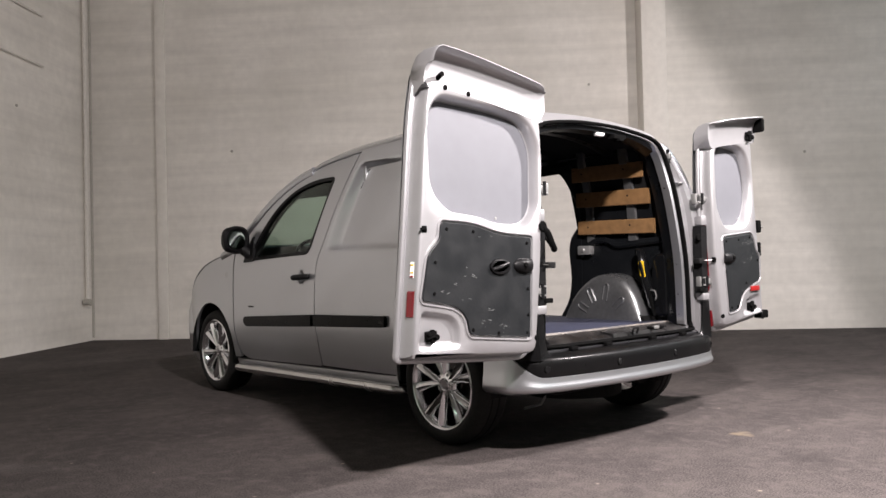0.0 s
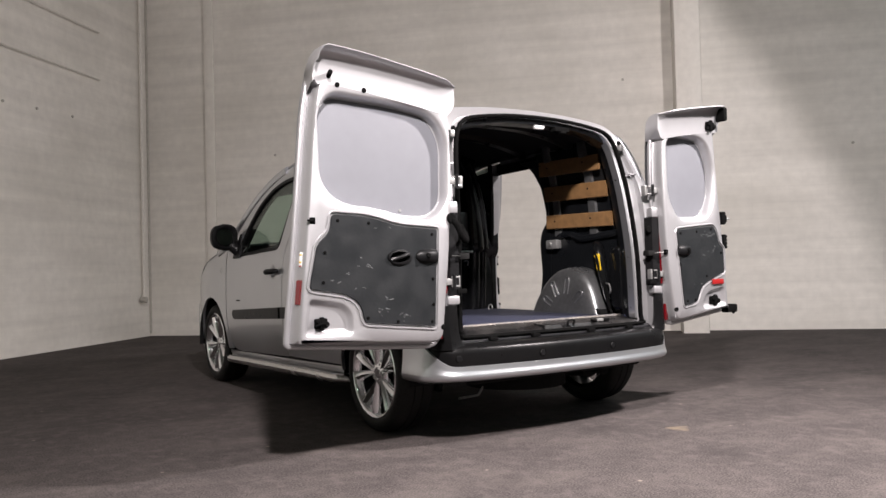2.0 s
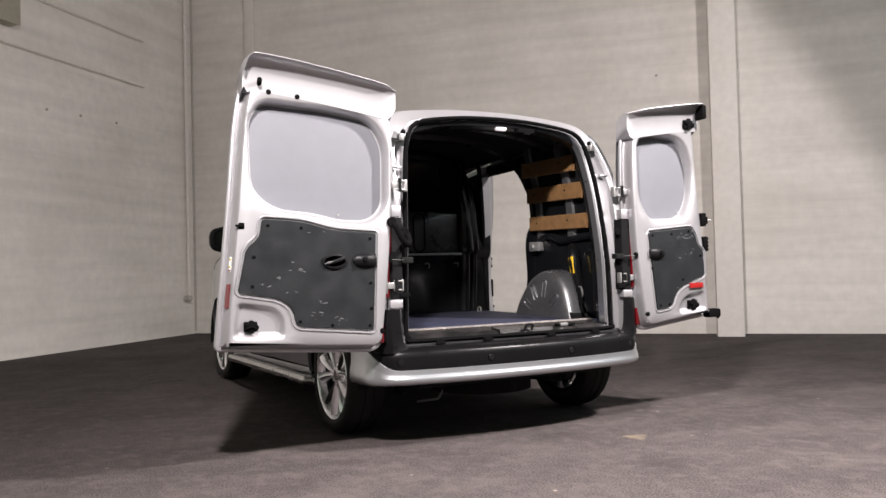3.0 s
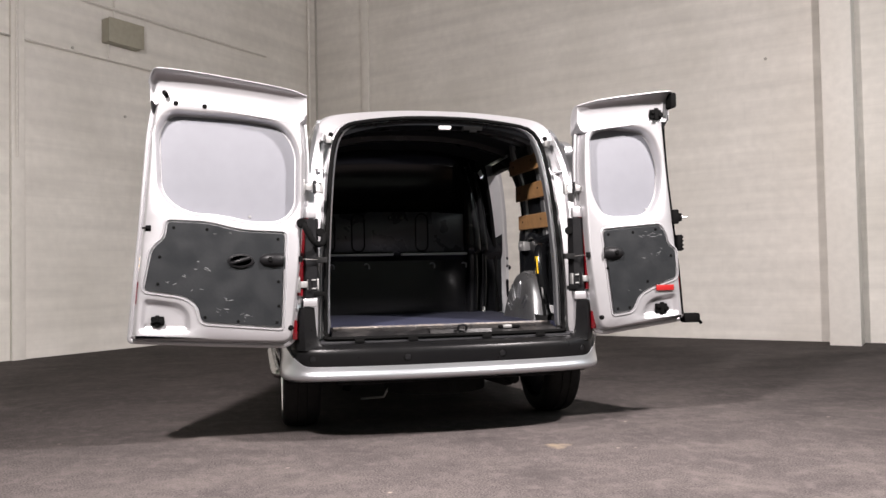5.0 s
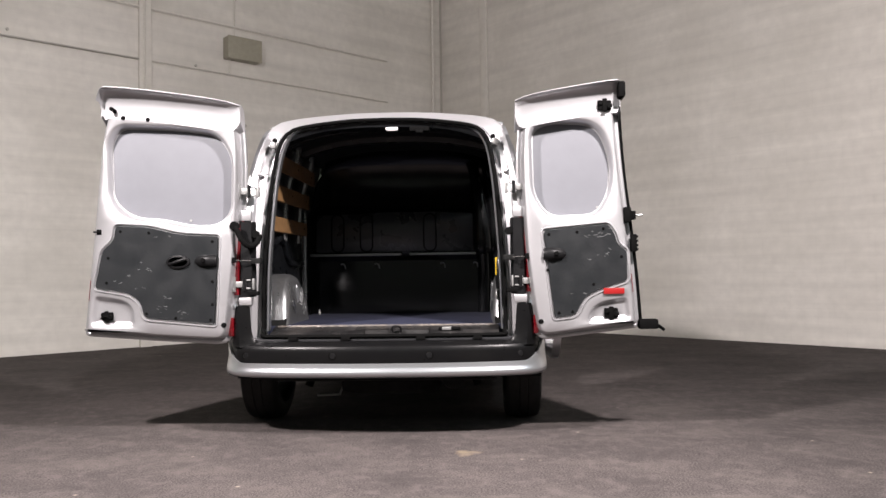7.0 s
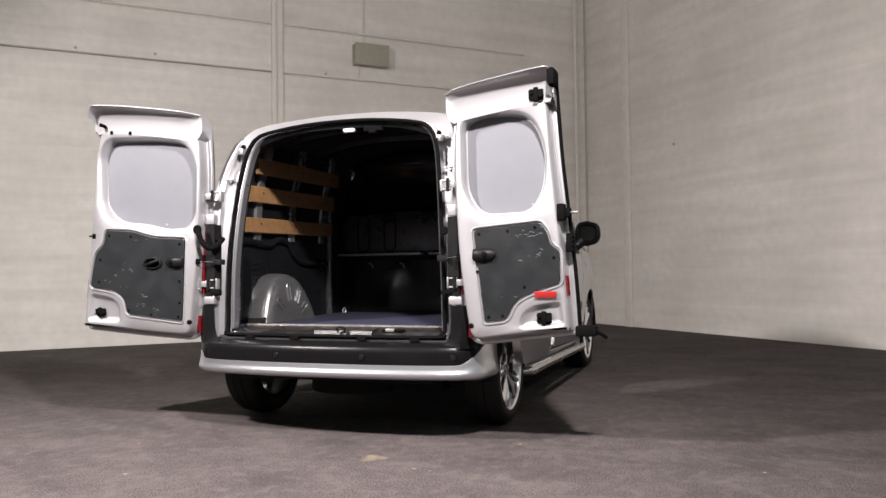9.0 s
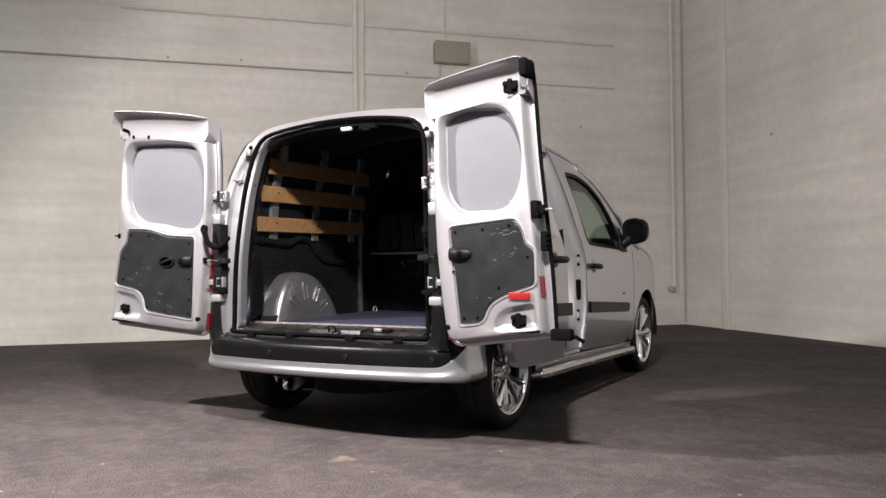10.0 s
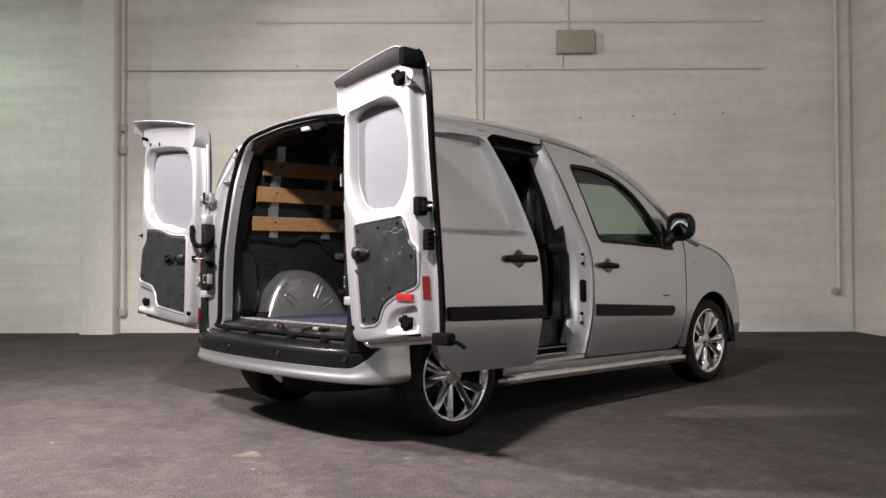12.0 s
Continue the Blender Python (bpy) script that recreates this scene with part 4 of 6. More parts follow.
for xs, ys in ((-0.72, -0.628), (-0.25, -0.700), (0.25, -0.700), (0.72, -0.628)):
    bm = bmesh.new()
    ax = (0.35 * (1 if xs > 0 else -1) if abs(xs) > 0.5 else 0.04 * xs, -1, 0.0)
    disc(bm, (xs, ys - 0.002, 0.437), ax, 0.0155, 0.006, 18, 0.002)
    part("parking_sensor", bm, M_BLACK, bump, "round black parking sensor")
    disc_ring = tube(bmesh.new(), [Vector((xs, ys - 0.004, 0.437)) + Vector((math.cos(a) * 0.019, 0.0, math.sin(a) * 0.019)) for a in [2 * math.pi * k / 20 for k in range(21)]], 0.0025, 5, False)
    part("sensor_ring", disc_ring, M_RUBBER, bump)
for xs in (-0.48, -0.2, 0.2, 0.5):
    bm = box(bmesh.new(), xs - 0.025, xs + 0.025, -0.605, -0.58, 0.506, 0.526, 0.005)
    part("bumper_clip", bm, M_RUBBER, bump)
# panel between bumper and sill
bm = bmesh.new()
loft(bm, [[(x, y, z) for x in [-0.70 + 0.1 * k for k in range(15)]] for y, z in ((-0.57, 0.500), (-0.572, 0.507), (-0.570, 0.514), (-0.55, 0.524))], False)
bmesh.ops.recalc_face_normals(bm, faces=bm.faces[:])
thicken(bm, 0.006)
# dark grey in place of silver: the lip's shade is in its colour
part("rear_valance", bm, M_PANEL, van)
# black scuffed sill plate with lock strikers
bm = bmesh.new()
loft(bm, [[(x, y, z) for x in [-0.615 + 0.0615 * k for k in range(21)]] for y, z in ((-0.545, 0.520), (-0.552, 0.532), (-0.535, 0.546), (-0.47, 0.556), (-0.43, 0.574), (-0.405, 0.577))], False)
bmesh.ops.recalc_face_normals(bm, faces=bm.faces[:])
thicken(bm, 0.012)
sill = part("load_sill", bm, M_SILL, van, "scuffed black plastic load sill")
bm = bmesh.new()
loft(bm, [[(x, y, z) for x in (-0.10, -0.06, 0.18, 0.24)] for y, z in ((-0.556, 0.536), (-0.548, 0.556), (-0.50, 0.562), (-0.46, 0.566))], False)
bmesh.ops.recalc_face_normals(bm, faces=bm.faces[:])
thicken(bm, 0.012)
part("striker_plate", bm, M_SILL, sill)
bm = tube(bmesh.new(), spline([(0.05, -0.565, 0.545), (0.05, -0.575, 0.575), (0.09, -0.575, 0.575), (0.09, -0.565, 0.545)], 4), 0.006, 8)
part("lock_striker", bm, M_BLACK, sill)
bm = box(bmesh.new(), 0.29, 0.41, -0.53, -0.49, 0.552, 0.566, 0.006)
part("striker_pocket", bm, M_RUBBER, sill)
bm = box(bmesh.new(), 0.31, 0.36, -0.532, -0.515, 0.552, 0.570, 0.004)
part("bare_plate", bm, M_STEEL, sill)


# ---- rear doors, both swung right round so that their insides face backwards ----
SKIN_Y, FACE_Y, BLANK_Y, POCKET = -0.578, -0.664, -0.605, 0.025


def rear_door(side, out, blank, board, pocket, lip, label):
    """One open rear door. Outlines in (distance from the middle, z); side is -1 or 1; lip: the top edge as (a, z) from hinge to free end."""
    def P(loop, y):
        return [(side * a, y, z) for a, z in loop]

    def finish(bm, name, mat_, parent, lab="", sharp=35):
        bmesh.ops.recalc_face_normals(bm, faces=bm.faces[:])
        return part(name, bm, mat_, parent, lab, sharp)

    o = rounded(out, 0.03, 6)
    w_in = rounded(blank, 0.05, 6)
    w_out = inset(w_in, -0.024)
    b_in = rounded(board, 0.03, 5)
    b_out = inset(b_in, -0.010)
    # flat outer flange, a groove, then the steep wall of the pan up to its face
    pan = ((0.0, SKIN_Y + 0.006), (0.0, SKIN_Y - 0.010), (0.004, SKIN_Y - 0.014), (0.017, SKIN_Y - 0.015), (0.021, SKIN_Y - 0.012), (0.025, SKIN_Y - 0.016),
           (0.030, FACE_Y + 0.040), (0.033, FACE_Y + 0.020), (0.038, FACE_Y + 0.007), (0.046, FACE_Y))
    bm = bmesh.new()
    loft(bm, [P(inset(o, d), y) for d, y in pan])
    # the face between rim, window recess and board recess
    pk = rounded(pocket, 0.035, 5)
    fl = flat([inset(o, 0.046), w_out, inset(b_out, -0.008), pk])
    vs = {v: bm.verts.new((side * v.co.x, FACE_Y, v.co.y)) for v in fl.verts}
    for f in fl.faces:
        bm.faces.new([vs[v] for v in f.verts])
    fl.free()
    loft(bm, [P(w_out, FACE_Y), P(inset(w_out, 0.006), FACE_Y + 0.003), P(inset(w_out, 0.013), FACE_Y + 0.011), P(inset(w_out, 0.019), FACE_Y + 0.026), P(inset(w_out, 0.023), BLANK_Y - 0.012), P(inset(w_out, 0.024), BLANK_Y - 0.003), P(inset(w_in, 0.006), BLANK_Y - 0.002)])
    loft(bm, [P(inset(b_out, -0.008), FACE_Y), P(inset(b_out, -0.004), FACE_Y - 0.006), P(b_out, FACE_Y - 0.006), P(inset(b_out, 0.004), FACE_Y + 0.004), P(inset(b_in, 0.006), FACE_Y + 0.004)])
    # pressed pocket for the latch below the board
    rows = loft(bm, [P(inset(pk, d), FACE_Y + y) for d, y in ((0.0, 0.0), (0.005, 0.002), (0.012, 0.009), (0.020, 0.019), (0.028, 0.024), (0.036, POCKET))])
    fl = flat([inset(pk, 0.036)])
    vs = {v: bm.verts.new((side * v.co.x, FACE_Y + POCKET, v.co.y)) for v in fl.verts}
    for f in fl.faces:
        bm.faces.new([vs[v] for v in f.verts])
    fl.free()
    bmesh.ops.remove_doubles(bm, verts=bm.verts, dist=1e-5)
    door = finish(bm, "rear_door", M_INNER, van, label, 50)
    # outer skin, bulging forward as the door stands open
    bm = flat([inset(o, 0.002)], 0.12)
    ca = sum(p[0] for p in o) / len(o)
    for v in bm.verts:
        a, z = v.co.x, v.co.y
        u = (a - ca) / 0.5
        v.co = Vector((side * a, SKIN_Y + 0.006 + 0.035 * max(0, 1 - u * u) * max(0, min(1, (z - 0.5) / 0.2)), z))
    finish(bm, "outer_skin", M_PAINT, door)
    # blank in the window opening and the dark board below
    bm = flat([inset(w_in, 0.002)])
    for v in bm.verts:
        v.co = Vector((side * v.co.x, BLANK_Y, v.co.y))
    thicken(bm, 0.004, lambda co: (0, 1, 0))
    finish(bm, "window_blank", M_BLANK, door, "lilac grey board closing the window")
    bm = bmesh.new()
    loft(bm, [P(inset(b_in, 0.001), FACE_Y + 0.003), P(inset(b_in, 0.001), FACE_Y - 0.003), P(inset(b_in, 0.004), FACE_Y - 0.006)])
    fl = flat([inset(b_in, 0.004)])
    vs = {v: bm.verts.new((side * v.co.x, FACE_Y - 0.006, v.co.y)) for v in fl.verts}
    for f in fl.faces:
        bm.faces.new([vs[v] for v in f.verts])
    fl.free()
    brd = finish(bm, "trim_board", M_TRIM, door, "dark grey scratched board screwed to the door")
    # rounded visor along the top that overlaps the roof edge when shut
    tip = spline([(side * a, 0, z) for a, z in lip], 5)
    rows = []
    for p in tip:
        f = (abs(p.x) - abs(tip[0].x)) / (abs(tip[-1].x) - abs(tip[0].x))
        yt = FACE_Y - 0.006 - (0.052 + 0.028 * f) * (0.15 + 0.85 * smooth01(f / 0.10)) + 0.02 * smooth01((f - 0.93) / 0.07)
        ends_ = 0.55 + 0.45 * smooth01(f / 0.05) * smooth01((1 - f) / 0.035)
        prof = [(SKIN_Y + 0.012, p.z - 0.15), (SKIN_Y + 0.010, p.z - 0.07), (SKIN_Y + 0.002, p.z - 0.035), (SKIN_Y - 0.02, p.z - 0.008), (SKIN_Y - 0.06, p.z + 0.005), (yt + 0.025, p.z + 0.005), (yt + 0.002, p.z + 0.002), (yt, p.z - 0.002)]
        for k in range(1, 11):
            th = math.pi / 2 * k / 10
            prof.append((yt + 0.004 + (FACE_Y - 0.0012 - yt - 0.004) * math.sin(th) ** 0.9, p.z - 0.004 - 0.150 * ends_ * (1 - math.cos(th)) ** 1.5))
        prof.append((FACE_Y + 0.012, p.z - 0.156 * ends_))
        rows.append([(p.x, y, z) for y, z in prof])
    bm = bmesh.new()
    rr = loft(bm, rows, True)
    bm.faces.new(rr[0][::-1])
    bm.faces.new(rr[-1])
    finish(bm, "top_visor", M_INNER, door, "rounded silver top edge of the door", 50)
    return door, brd


def bolt(parent, a, z, side, y=FACE_Y - 0.006, r=0.0075):
    part("screw", disc(bmesh.new(), (side * a, y, z), (0, -1, 0), r, 0.004, 8, 0.0015), M_RUBBER, parent)


def hinge(door, side, z):
    """A door hinge: leaf on the door, arm across the gap, knuckle and leaf on the body."""
    x0 = 0.735 if z > 1 else 0.765
    bm = box(bmesh.new(), 0, 0.034, -0.005, 0.005, -0.040, 0.040, 0.003)
    box(bm, -0.055, 0.02, -0.003, 0.007, -0.016, 0.016, 0.003)
    for v in bm.verts:
        v.co = Vector((side * (x0 + 0.012 + v.co.x), -0.618 + v.co.y, z + v.co.z))
    if side < 0:
        bmesh.ops.reverse_faces(bm, faces=bm.faces[:])
    h = part("hinge", bm, M_STEEL, door, "bare steel door hinge")
    for dz in (-0.026, 0.026):
        part("hinge_bolt", disc(bmesh.new(), (side * (x0 + 0.029), -0.622, z + dz), (0, -1, 0), 0.008, 0.006, 6, 0.001), M_STEEL, door)
    bm = box(bmesh.new(), -0.045, 0.0, -0.012, 0.02, -0.026, -0.018, 0.003)
    box(bm, -0.045, 0.0, -0.012, 0.02, 0.018, 0.026, 0.003)
    box(bm, -0.060, -0.040, 0.004, 0.045, -0.030, 0.030, 0.004)
    for v in bm.verts:
        v.co = Vector((side * (x0 - 0.022 + v.co.x), -0.610 + v.co.y * 0.8, z + v.co.z))
    if side < 0:
        bmesh.ops.reverse_faces(bm, faces=bm.faces[:])
    part("hinge_knuckle", bm, M_STEEL, van)
    bm = tube(bmesh.new(), [(side * (x0 - 0.035), -0.622, z - 0.034), (side * (x0 - 0.035), -0.622, z + 0.034)], 0.009, 10)
    part("hinge_pin", bm, M_BLACK, van)


LEFT_OUT = [(0.798, 0.490, 0.13), (1.20, 0.515, 0.0), (1.605, 0.546, 0.03), (1.580, 0.80, 0.1), (1.545, 1.15, 0.1), (1.505, 1.60, 0.1), (1.455, 1.825, 0.10), (1.1, 1.79, 0.2), (0.742, 1.725, 0.05), (0.722, 1.50, 0.1), (0.724, 1.28, 0.1), (0.745, 0.95, 0.1), (0.775, 0.68, 0.1)]
LEFT_BLANK = [(1.446, 1.575, 0.07), (1.393, 1.658, 0.07), (1.06, 1.640, 0.1), (0.865, 1.608, 0.09), (0.790, 1.495, 0.09), (0.797, 1.195, 0.07), (0.870, 1.124, 0.06), (1.013, 1.124, 0.06), (1.15, 1.158, 0.06), (1.325, 1.172, 0.07), (1.438, 1.262, 0.07)]
LEFT_BOARD = [(1.403, 1.130, 0.02), (1.222, 1.120, 0.05), (1.061, 1.078, 0.06), (0.853, 1.066, 0.012), (0.874, 0.604, 0.012), (1.253, 0.642, 0.03), (1.268, 0.725, 0.06), (1.332, 0.772, 0.06), (1.515, 0.802, 0.02), (1.475, 0.997, 0.03), (1.414, 1.051, 0.03)]
RIGHT_OUT = [(0.798, 0.492, 0.12), (1.10, 0.53, 0.0), (1.350, 0.560, 0.03), (1.328, 0.85, 0.1), (1.298, 1.15, 0.1), (1.272, 1.40, 0.1), (1.255, 1.65, 0.1), (1.238, 1.80, 0.06), (0.95, 1.765, 0.2), (0.738, 1.725, 0.05), (0.716, 1.50, 0.1), (0.716, 1.28, 0.1), (0.732, 0.95, 0.1), (0.765, 0.68, 0.1)]
RIGHT_BLANK = [(0.797, 1.600, 0.07), (0.900, 1.640, 0.08), (1.135, 1.622, 0.08), (1.206, 1.45, 0.09), (1.194, 1.262, 0.08), (1.124, 1.150, 0.06), (0.882, 1.144, 0.06), (0.802, 1.26, 0.09)]
RIGHT_BOARD = [(0.847, 1.070, 0.02), (1.180, 1.098, 0.02), (1.215, 1.050, 0.03), (1.228, 0.99, 0.03), (1.273, 0.960, 0.02), (1.275, 0.808, 0.02), (1.13, 0.762, 0.05), (1.05, 0.72, 0.05), (1.010, 0.632, 0.03), (0.899, 0.618, 0.012)]

LEFT_POCKET = [(1.298, 0.588), (1.302, 0.690, 0.05), (1.345, 0.738, 0.04), (1.42, 0.753), (1.522, 0.768), (1.545, 0.597)]
RIGHT_POCKET = [(1.062, 0.583), (1.072, 0.655, 0.05), (1.125, 0.702, 0.04), (1.20, 0.716), (1.278, 0.728), (1.296, 0.600)]
left_door, lboard = rear_door(-1, LEFT_OUT, LEFT_BLANK, LEFT_BOARD, LEFT_POCKET, [(0.735, 1.755), (0.9, 1.788), (1.2, 1.832), (1.40, 1.852), (1.455, 1.845), (1.478, 1.79)], "wide silver rear door standing fully open")
right_door, rboard = rear_door(1, RIGHT_OUT, RIGHT_BLANK, RIGHT_BOARD, RIGHT_POCKET, [(0.712, 1.748), (0.85, 1.778), (1.05, 1.808), (1.20, 1.826), (1.246, 1.822), (1.256, 1.77)], "narrow silver rear door standing fully open")
for s, d in ((-1, left_door), (1, right_door)):
    hinge(d, s, 1.305)
    hinge(d, s, 0.812)
for a, z in ((1.375, 1.10), (1.222, 1.09), (1.44, 0.96), (1.45, 0.83), (0.885, 1.04), (0.885, 0.83), (0.895, 0.63), (1.08, 0.640), (1.235, 0.665), (0.885, 0.71)):
    bolt(lboard, a, z, -1)
for a, z in ((0.875, 1.05), (1.02, 1.06), (1.155, 1.075), (0.865, 0.865), (1.245, 0.93), (0.92, 0.645), (0.99, 0.65), (1.10, 0.79)):
    bolt(rboard, a, z, 1)
for a, z in ((1.36, 1.702), (1.227, 1.69)):
    part("plug", disc(bmesh.new(), (-a, FACE_Y - 0.0, z), (0, -1, 0), 0.012, 0.004, 12, 0.001), M_RUBBER, left_door)
bm = tube(bmesh.new(), spline([(-1.402, FACE_Y, 1.735), (-1.405, FACE_Y - 0.02, 1.742), (-1.41, FACE_Y - 0.04, 1.746)], 3), 0.011, 8)
part("buffer", bm, M_RUBBER, left_door)
for a, z in ((1.37, 1.205), (1.02, 1.155)):
    part("blank_screw", disc(bmesh.new(), (-a, BLANK_Y, z), (0, -1, 0), 0.007, 0.004, 8, 0.001), M_STEEL, left_door)
part("blank_screw", disc(bmesh.new(), (1.135, BLANK_Y, 1.19), (0, -1, 0), 0.007, 0.004, 8, 0.001), M_STEEL, right_door)


def cup_handle(parent, a, z, side):
    """Oval pull cup with a lever across it."""
    def el(rx, rz, y):
        return [(side * a + rx * math.cos(t), y, z + rz * math.sin(t)) for t in [2 * math.pi * k / 24 for k in range(24)]]
    bm = bmesh.new()
    rows = loft(bm, [el(0.064, 0.036, FACE_Y - 0.005), el(0.062, 0.034, FACE_Y - 0.016), el(0.052, 0.026, FACE_Y - 0.018), el(0.048, 0.023, FACE_Y - 0.006)])
    bm.faces.new(rows[-1])
    bmesh.ops.recalc_face_normals(bm, faces=bm.faces[:])
    h = part("pull_cup", bm, M_BLACK, parent, "black oval pull cup")
    bm = tube(bmesh.new(), spline([(side * a - 0.045, FACE_Y - 0.012, z - 0.012), (side * a - 0.01, FACE_Y - 0.022, z - 0.002), (side * a + 0.045, FACE_Y - 0.016, z + 0.014)], 4), 0.009, 8)
    part("lever", bm, M_BLACK, parent)
    return h


def latch_handle(parent, a, z, side, way):
    """Hooded inner door handle: a rounded shell that narrows to one end; way: -1 or 1 along x."""
    bm = bmesh.new()
    rings = []
    for t, w_, h_ in ((0, 0.030, 0.018), (0.25, 0.034, 0.034), (0.6, 0.033, 0.030), (0.85, 0.028, 0.022), (1.0, 0.012, 0.010)):
        x = side * a + way * (-0.055 + 0.115 * t)
        rings.append([(x, FACE_Y - 0.004 - h_ * math.sin(q), z + w_ * math.cos(q)) for q in [math.pi * k / 10 for k in range(11)]])
    rows = loft(bm, rings, False)
    bm.faces.new(rows[0])
    bm.faces.new(rows[-1])
    bmesh.ops.recalc_face_normals(bm, faces=bm.faces[:])
    h = part("inner_handle", bm, M_BLACK, parent, "black hooded inner handle")
    part("lock_button", disc(bmesh.new(), (side * a + way * 0.01, FACE_Y - 0.034, z + 0.002), (0, -1, 0.2), 0.012, 0.008, 12, 0.003), M_RUBBER, parent)
    return h


cup_handle(left_door, 1.065, 0.935, -1)
latch_handle(left_door, 0.915, 0.938, -1, 1 * -1)
latch_handle(right_door, 0.900, 0.948, 1, 1)


def latch(parent, x, z, s=1.0, y=FACE_Y):
    """Black door latch: casing with a claw, pivot bosses and a bolt."""
    bm = box(bmesh.new(), x - 0.035 * s, x + 0.035 * s, y - 0.016, y + 0.002, z - 0.026 * s, z + 0.026 * s, 0.005)
    disc(bm, (x - 0.022 * s, y - 0.014, z + 0.012 * s), (0, -1, 0), 0.013 * s, 0.014, 10, 0.003)
    disc(bm, (x + 0.024 * s, y - 0.014, z - 0.004 * s), (0, -1, 0), 0.015 * s, 0.016, 10, 0.003)
    box(bm, x - 0.012 * s, x + 0.012 * s, y - 0.026, y - 0.012, z - 0.034 * s, z + 0.034 * s, 0.004)
    l = part("latch", bm, M_RUBBER, parent, "black steel door latch")
    return l


latch(left_door, -1.455, 0.652, 0.85, FACE_Y + POCKET)
latch(right_door, 1.190, 0.640, 1.0, FACE_Y + POCKET)
latch(right_door, 1.172, 1.712, 1.0)
part("striker_bar", tube(bmesh.new(), spline([(-1.485, FACE_Y + 0.004, 0.642), (-1.455, FACE_Y - 0.006, 0.652), (-1.43, FACE_Y + 0.004, 0.642)], 3), 0.005, 8), M_RUBBER, left_door)
# lock pocket on the wide door's free edge
bm = box(bmesh.new(), -1.505, -1.478, FACE_Y - 0.003, FACE_Y + 0.02, 1.083, 1.113, 0.004)
part("lock_slot", bm, M_RUBBER, left_door)
part("key_pin", box(bmesh.new(), -1.520, -1.485, FACE_Y - 0.012, FACE_Y - 0.004, 1.094, 1.104, 0.003), M_RUBBER, left_door)
# lock on the narrow door's free edge with its pin
bm = box(bmesh.new(), 1.262, 1.300, FACE_Y - 0.012, FACE_Y + 0.045, 1.105, 1.185, 0.008)
box(bm, 1.285, 1.325, FACE_Y + 0.0, FACE_Y + 0.05, 1.12, 1.165, 0.006)
part("edge_lock", bm, M_RUBBER, right_door, "black lock on the door edge")
part("lock_pin", tube(bmesh.new(), [(1.32, FACE_Y + 0.02, 1.143), (1.36, FACE_Y + 0.015, 1.143)], 0.006, 8), M_STEEL, right_door)
bm = box(bmesh.new(), 1.300, 1.330, FACE_Y + 0.01, FACE_Y + 0.055, 0.955, 1.045, 0.006)
for k in range(4):
    box(bm, 1.325, 1.336, FACE_Y + 0.012, FACE_Y + 0.05, 0.96 + 0.022 * k, 0.972 + 0.022 * k, 0.002)
part("edge_buffer", bm, M_RUBBER, right_door)
# black rubber strip down the narrow door's free edge
pts = spline([(1.352, SKIN_Y - 0.01, 0.56), (1.334, SKIN_Y - 0.006, 0.85), (1.304, SKIN_Y - 0.004, 1.15), (1.278, SKIN_Y - 0.004, 1.40), (1.262, SKIN_Y - 0.008, 1.65), (1.256, SKIN_Y - 0.03, 1.79), (1.256, SKIN_Y - 0.06, 1.826)], 5)
part("edge_seal", tube(bmesh.new(), pts, 0.010, 8), M_RUBBER, right_door, "black rubber seal down the door edge")
bm = box(bmesh.new(), 1.235, 1.272, FACE_Y - 0.07, FACE_Y + 0.05, 1.742, 1.826, 0.012)
part("top_stop", bm, M_RUBBER, right_door)
# black block with a hook at the lower free corner
bm = box(bmesh.new(), 1.335, 1.435, -0.640, -0.585, 0.553, 0.605, 0.010)
part("corner_block", bm, M_RUBBER, right_door, "black plastic stop at the door corner")
part("hook", tube(bmesh.new(), spline([(1.43, -0.60, 0.575), (1.455, -0.585, 0.560), (1.475, -0.575, 0.545)], 3), 0.009, 8), M_RUBBER, right_door)
# reflectors
part("reflector", box(bmesh.new(), 1.150, 1.256, FACE_Y - 0.012, FACE_Y - 0.004, 0.738, 0.769, 0.002), M_REDTAPE, right_door, "red reflective strip")


def on_pan_wall(name, door, side, edge, z0, z1, mat_, lift, label="", y0=0.012, y1=0.046):
    """A thin plate on the sloping free side of a door pan; edge: the door's outline there, as a function of z."""
    def row(z, up):
        return [(side * (edge(z) - 0.030 - 0.0085 * (0.040 - y) / 0.033 * (1 if y < 0.040 else 0.6) + up), FACE_Y + y, z) for y in (y0, (y0 + y1) / 2, y1)]
    zs = (z0, z0 + 0.004, z1 - 0.004, z1)
    bm = bmesh.new()
    loft(bm, [row(z, lift if k in (1, 2) else 0.0) for k, z in enumerate(zs)], False)
    bmesh.ops.recalc_face_normals(bm, faces=bm.faces[:])
    thicken(bm, 0.003, lambda co: (-side, 0, 0))
    bmesh.ops.recalc_face_normals(bm, faces=bm.faces[:])
    return part(name, bm, mat_, door, label)


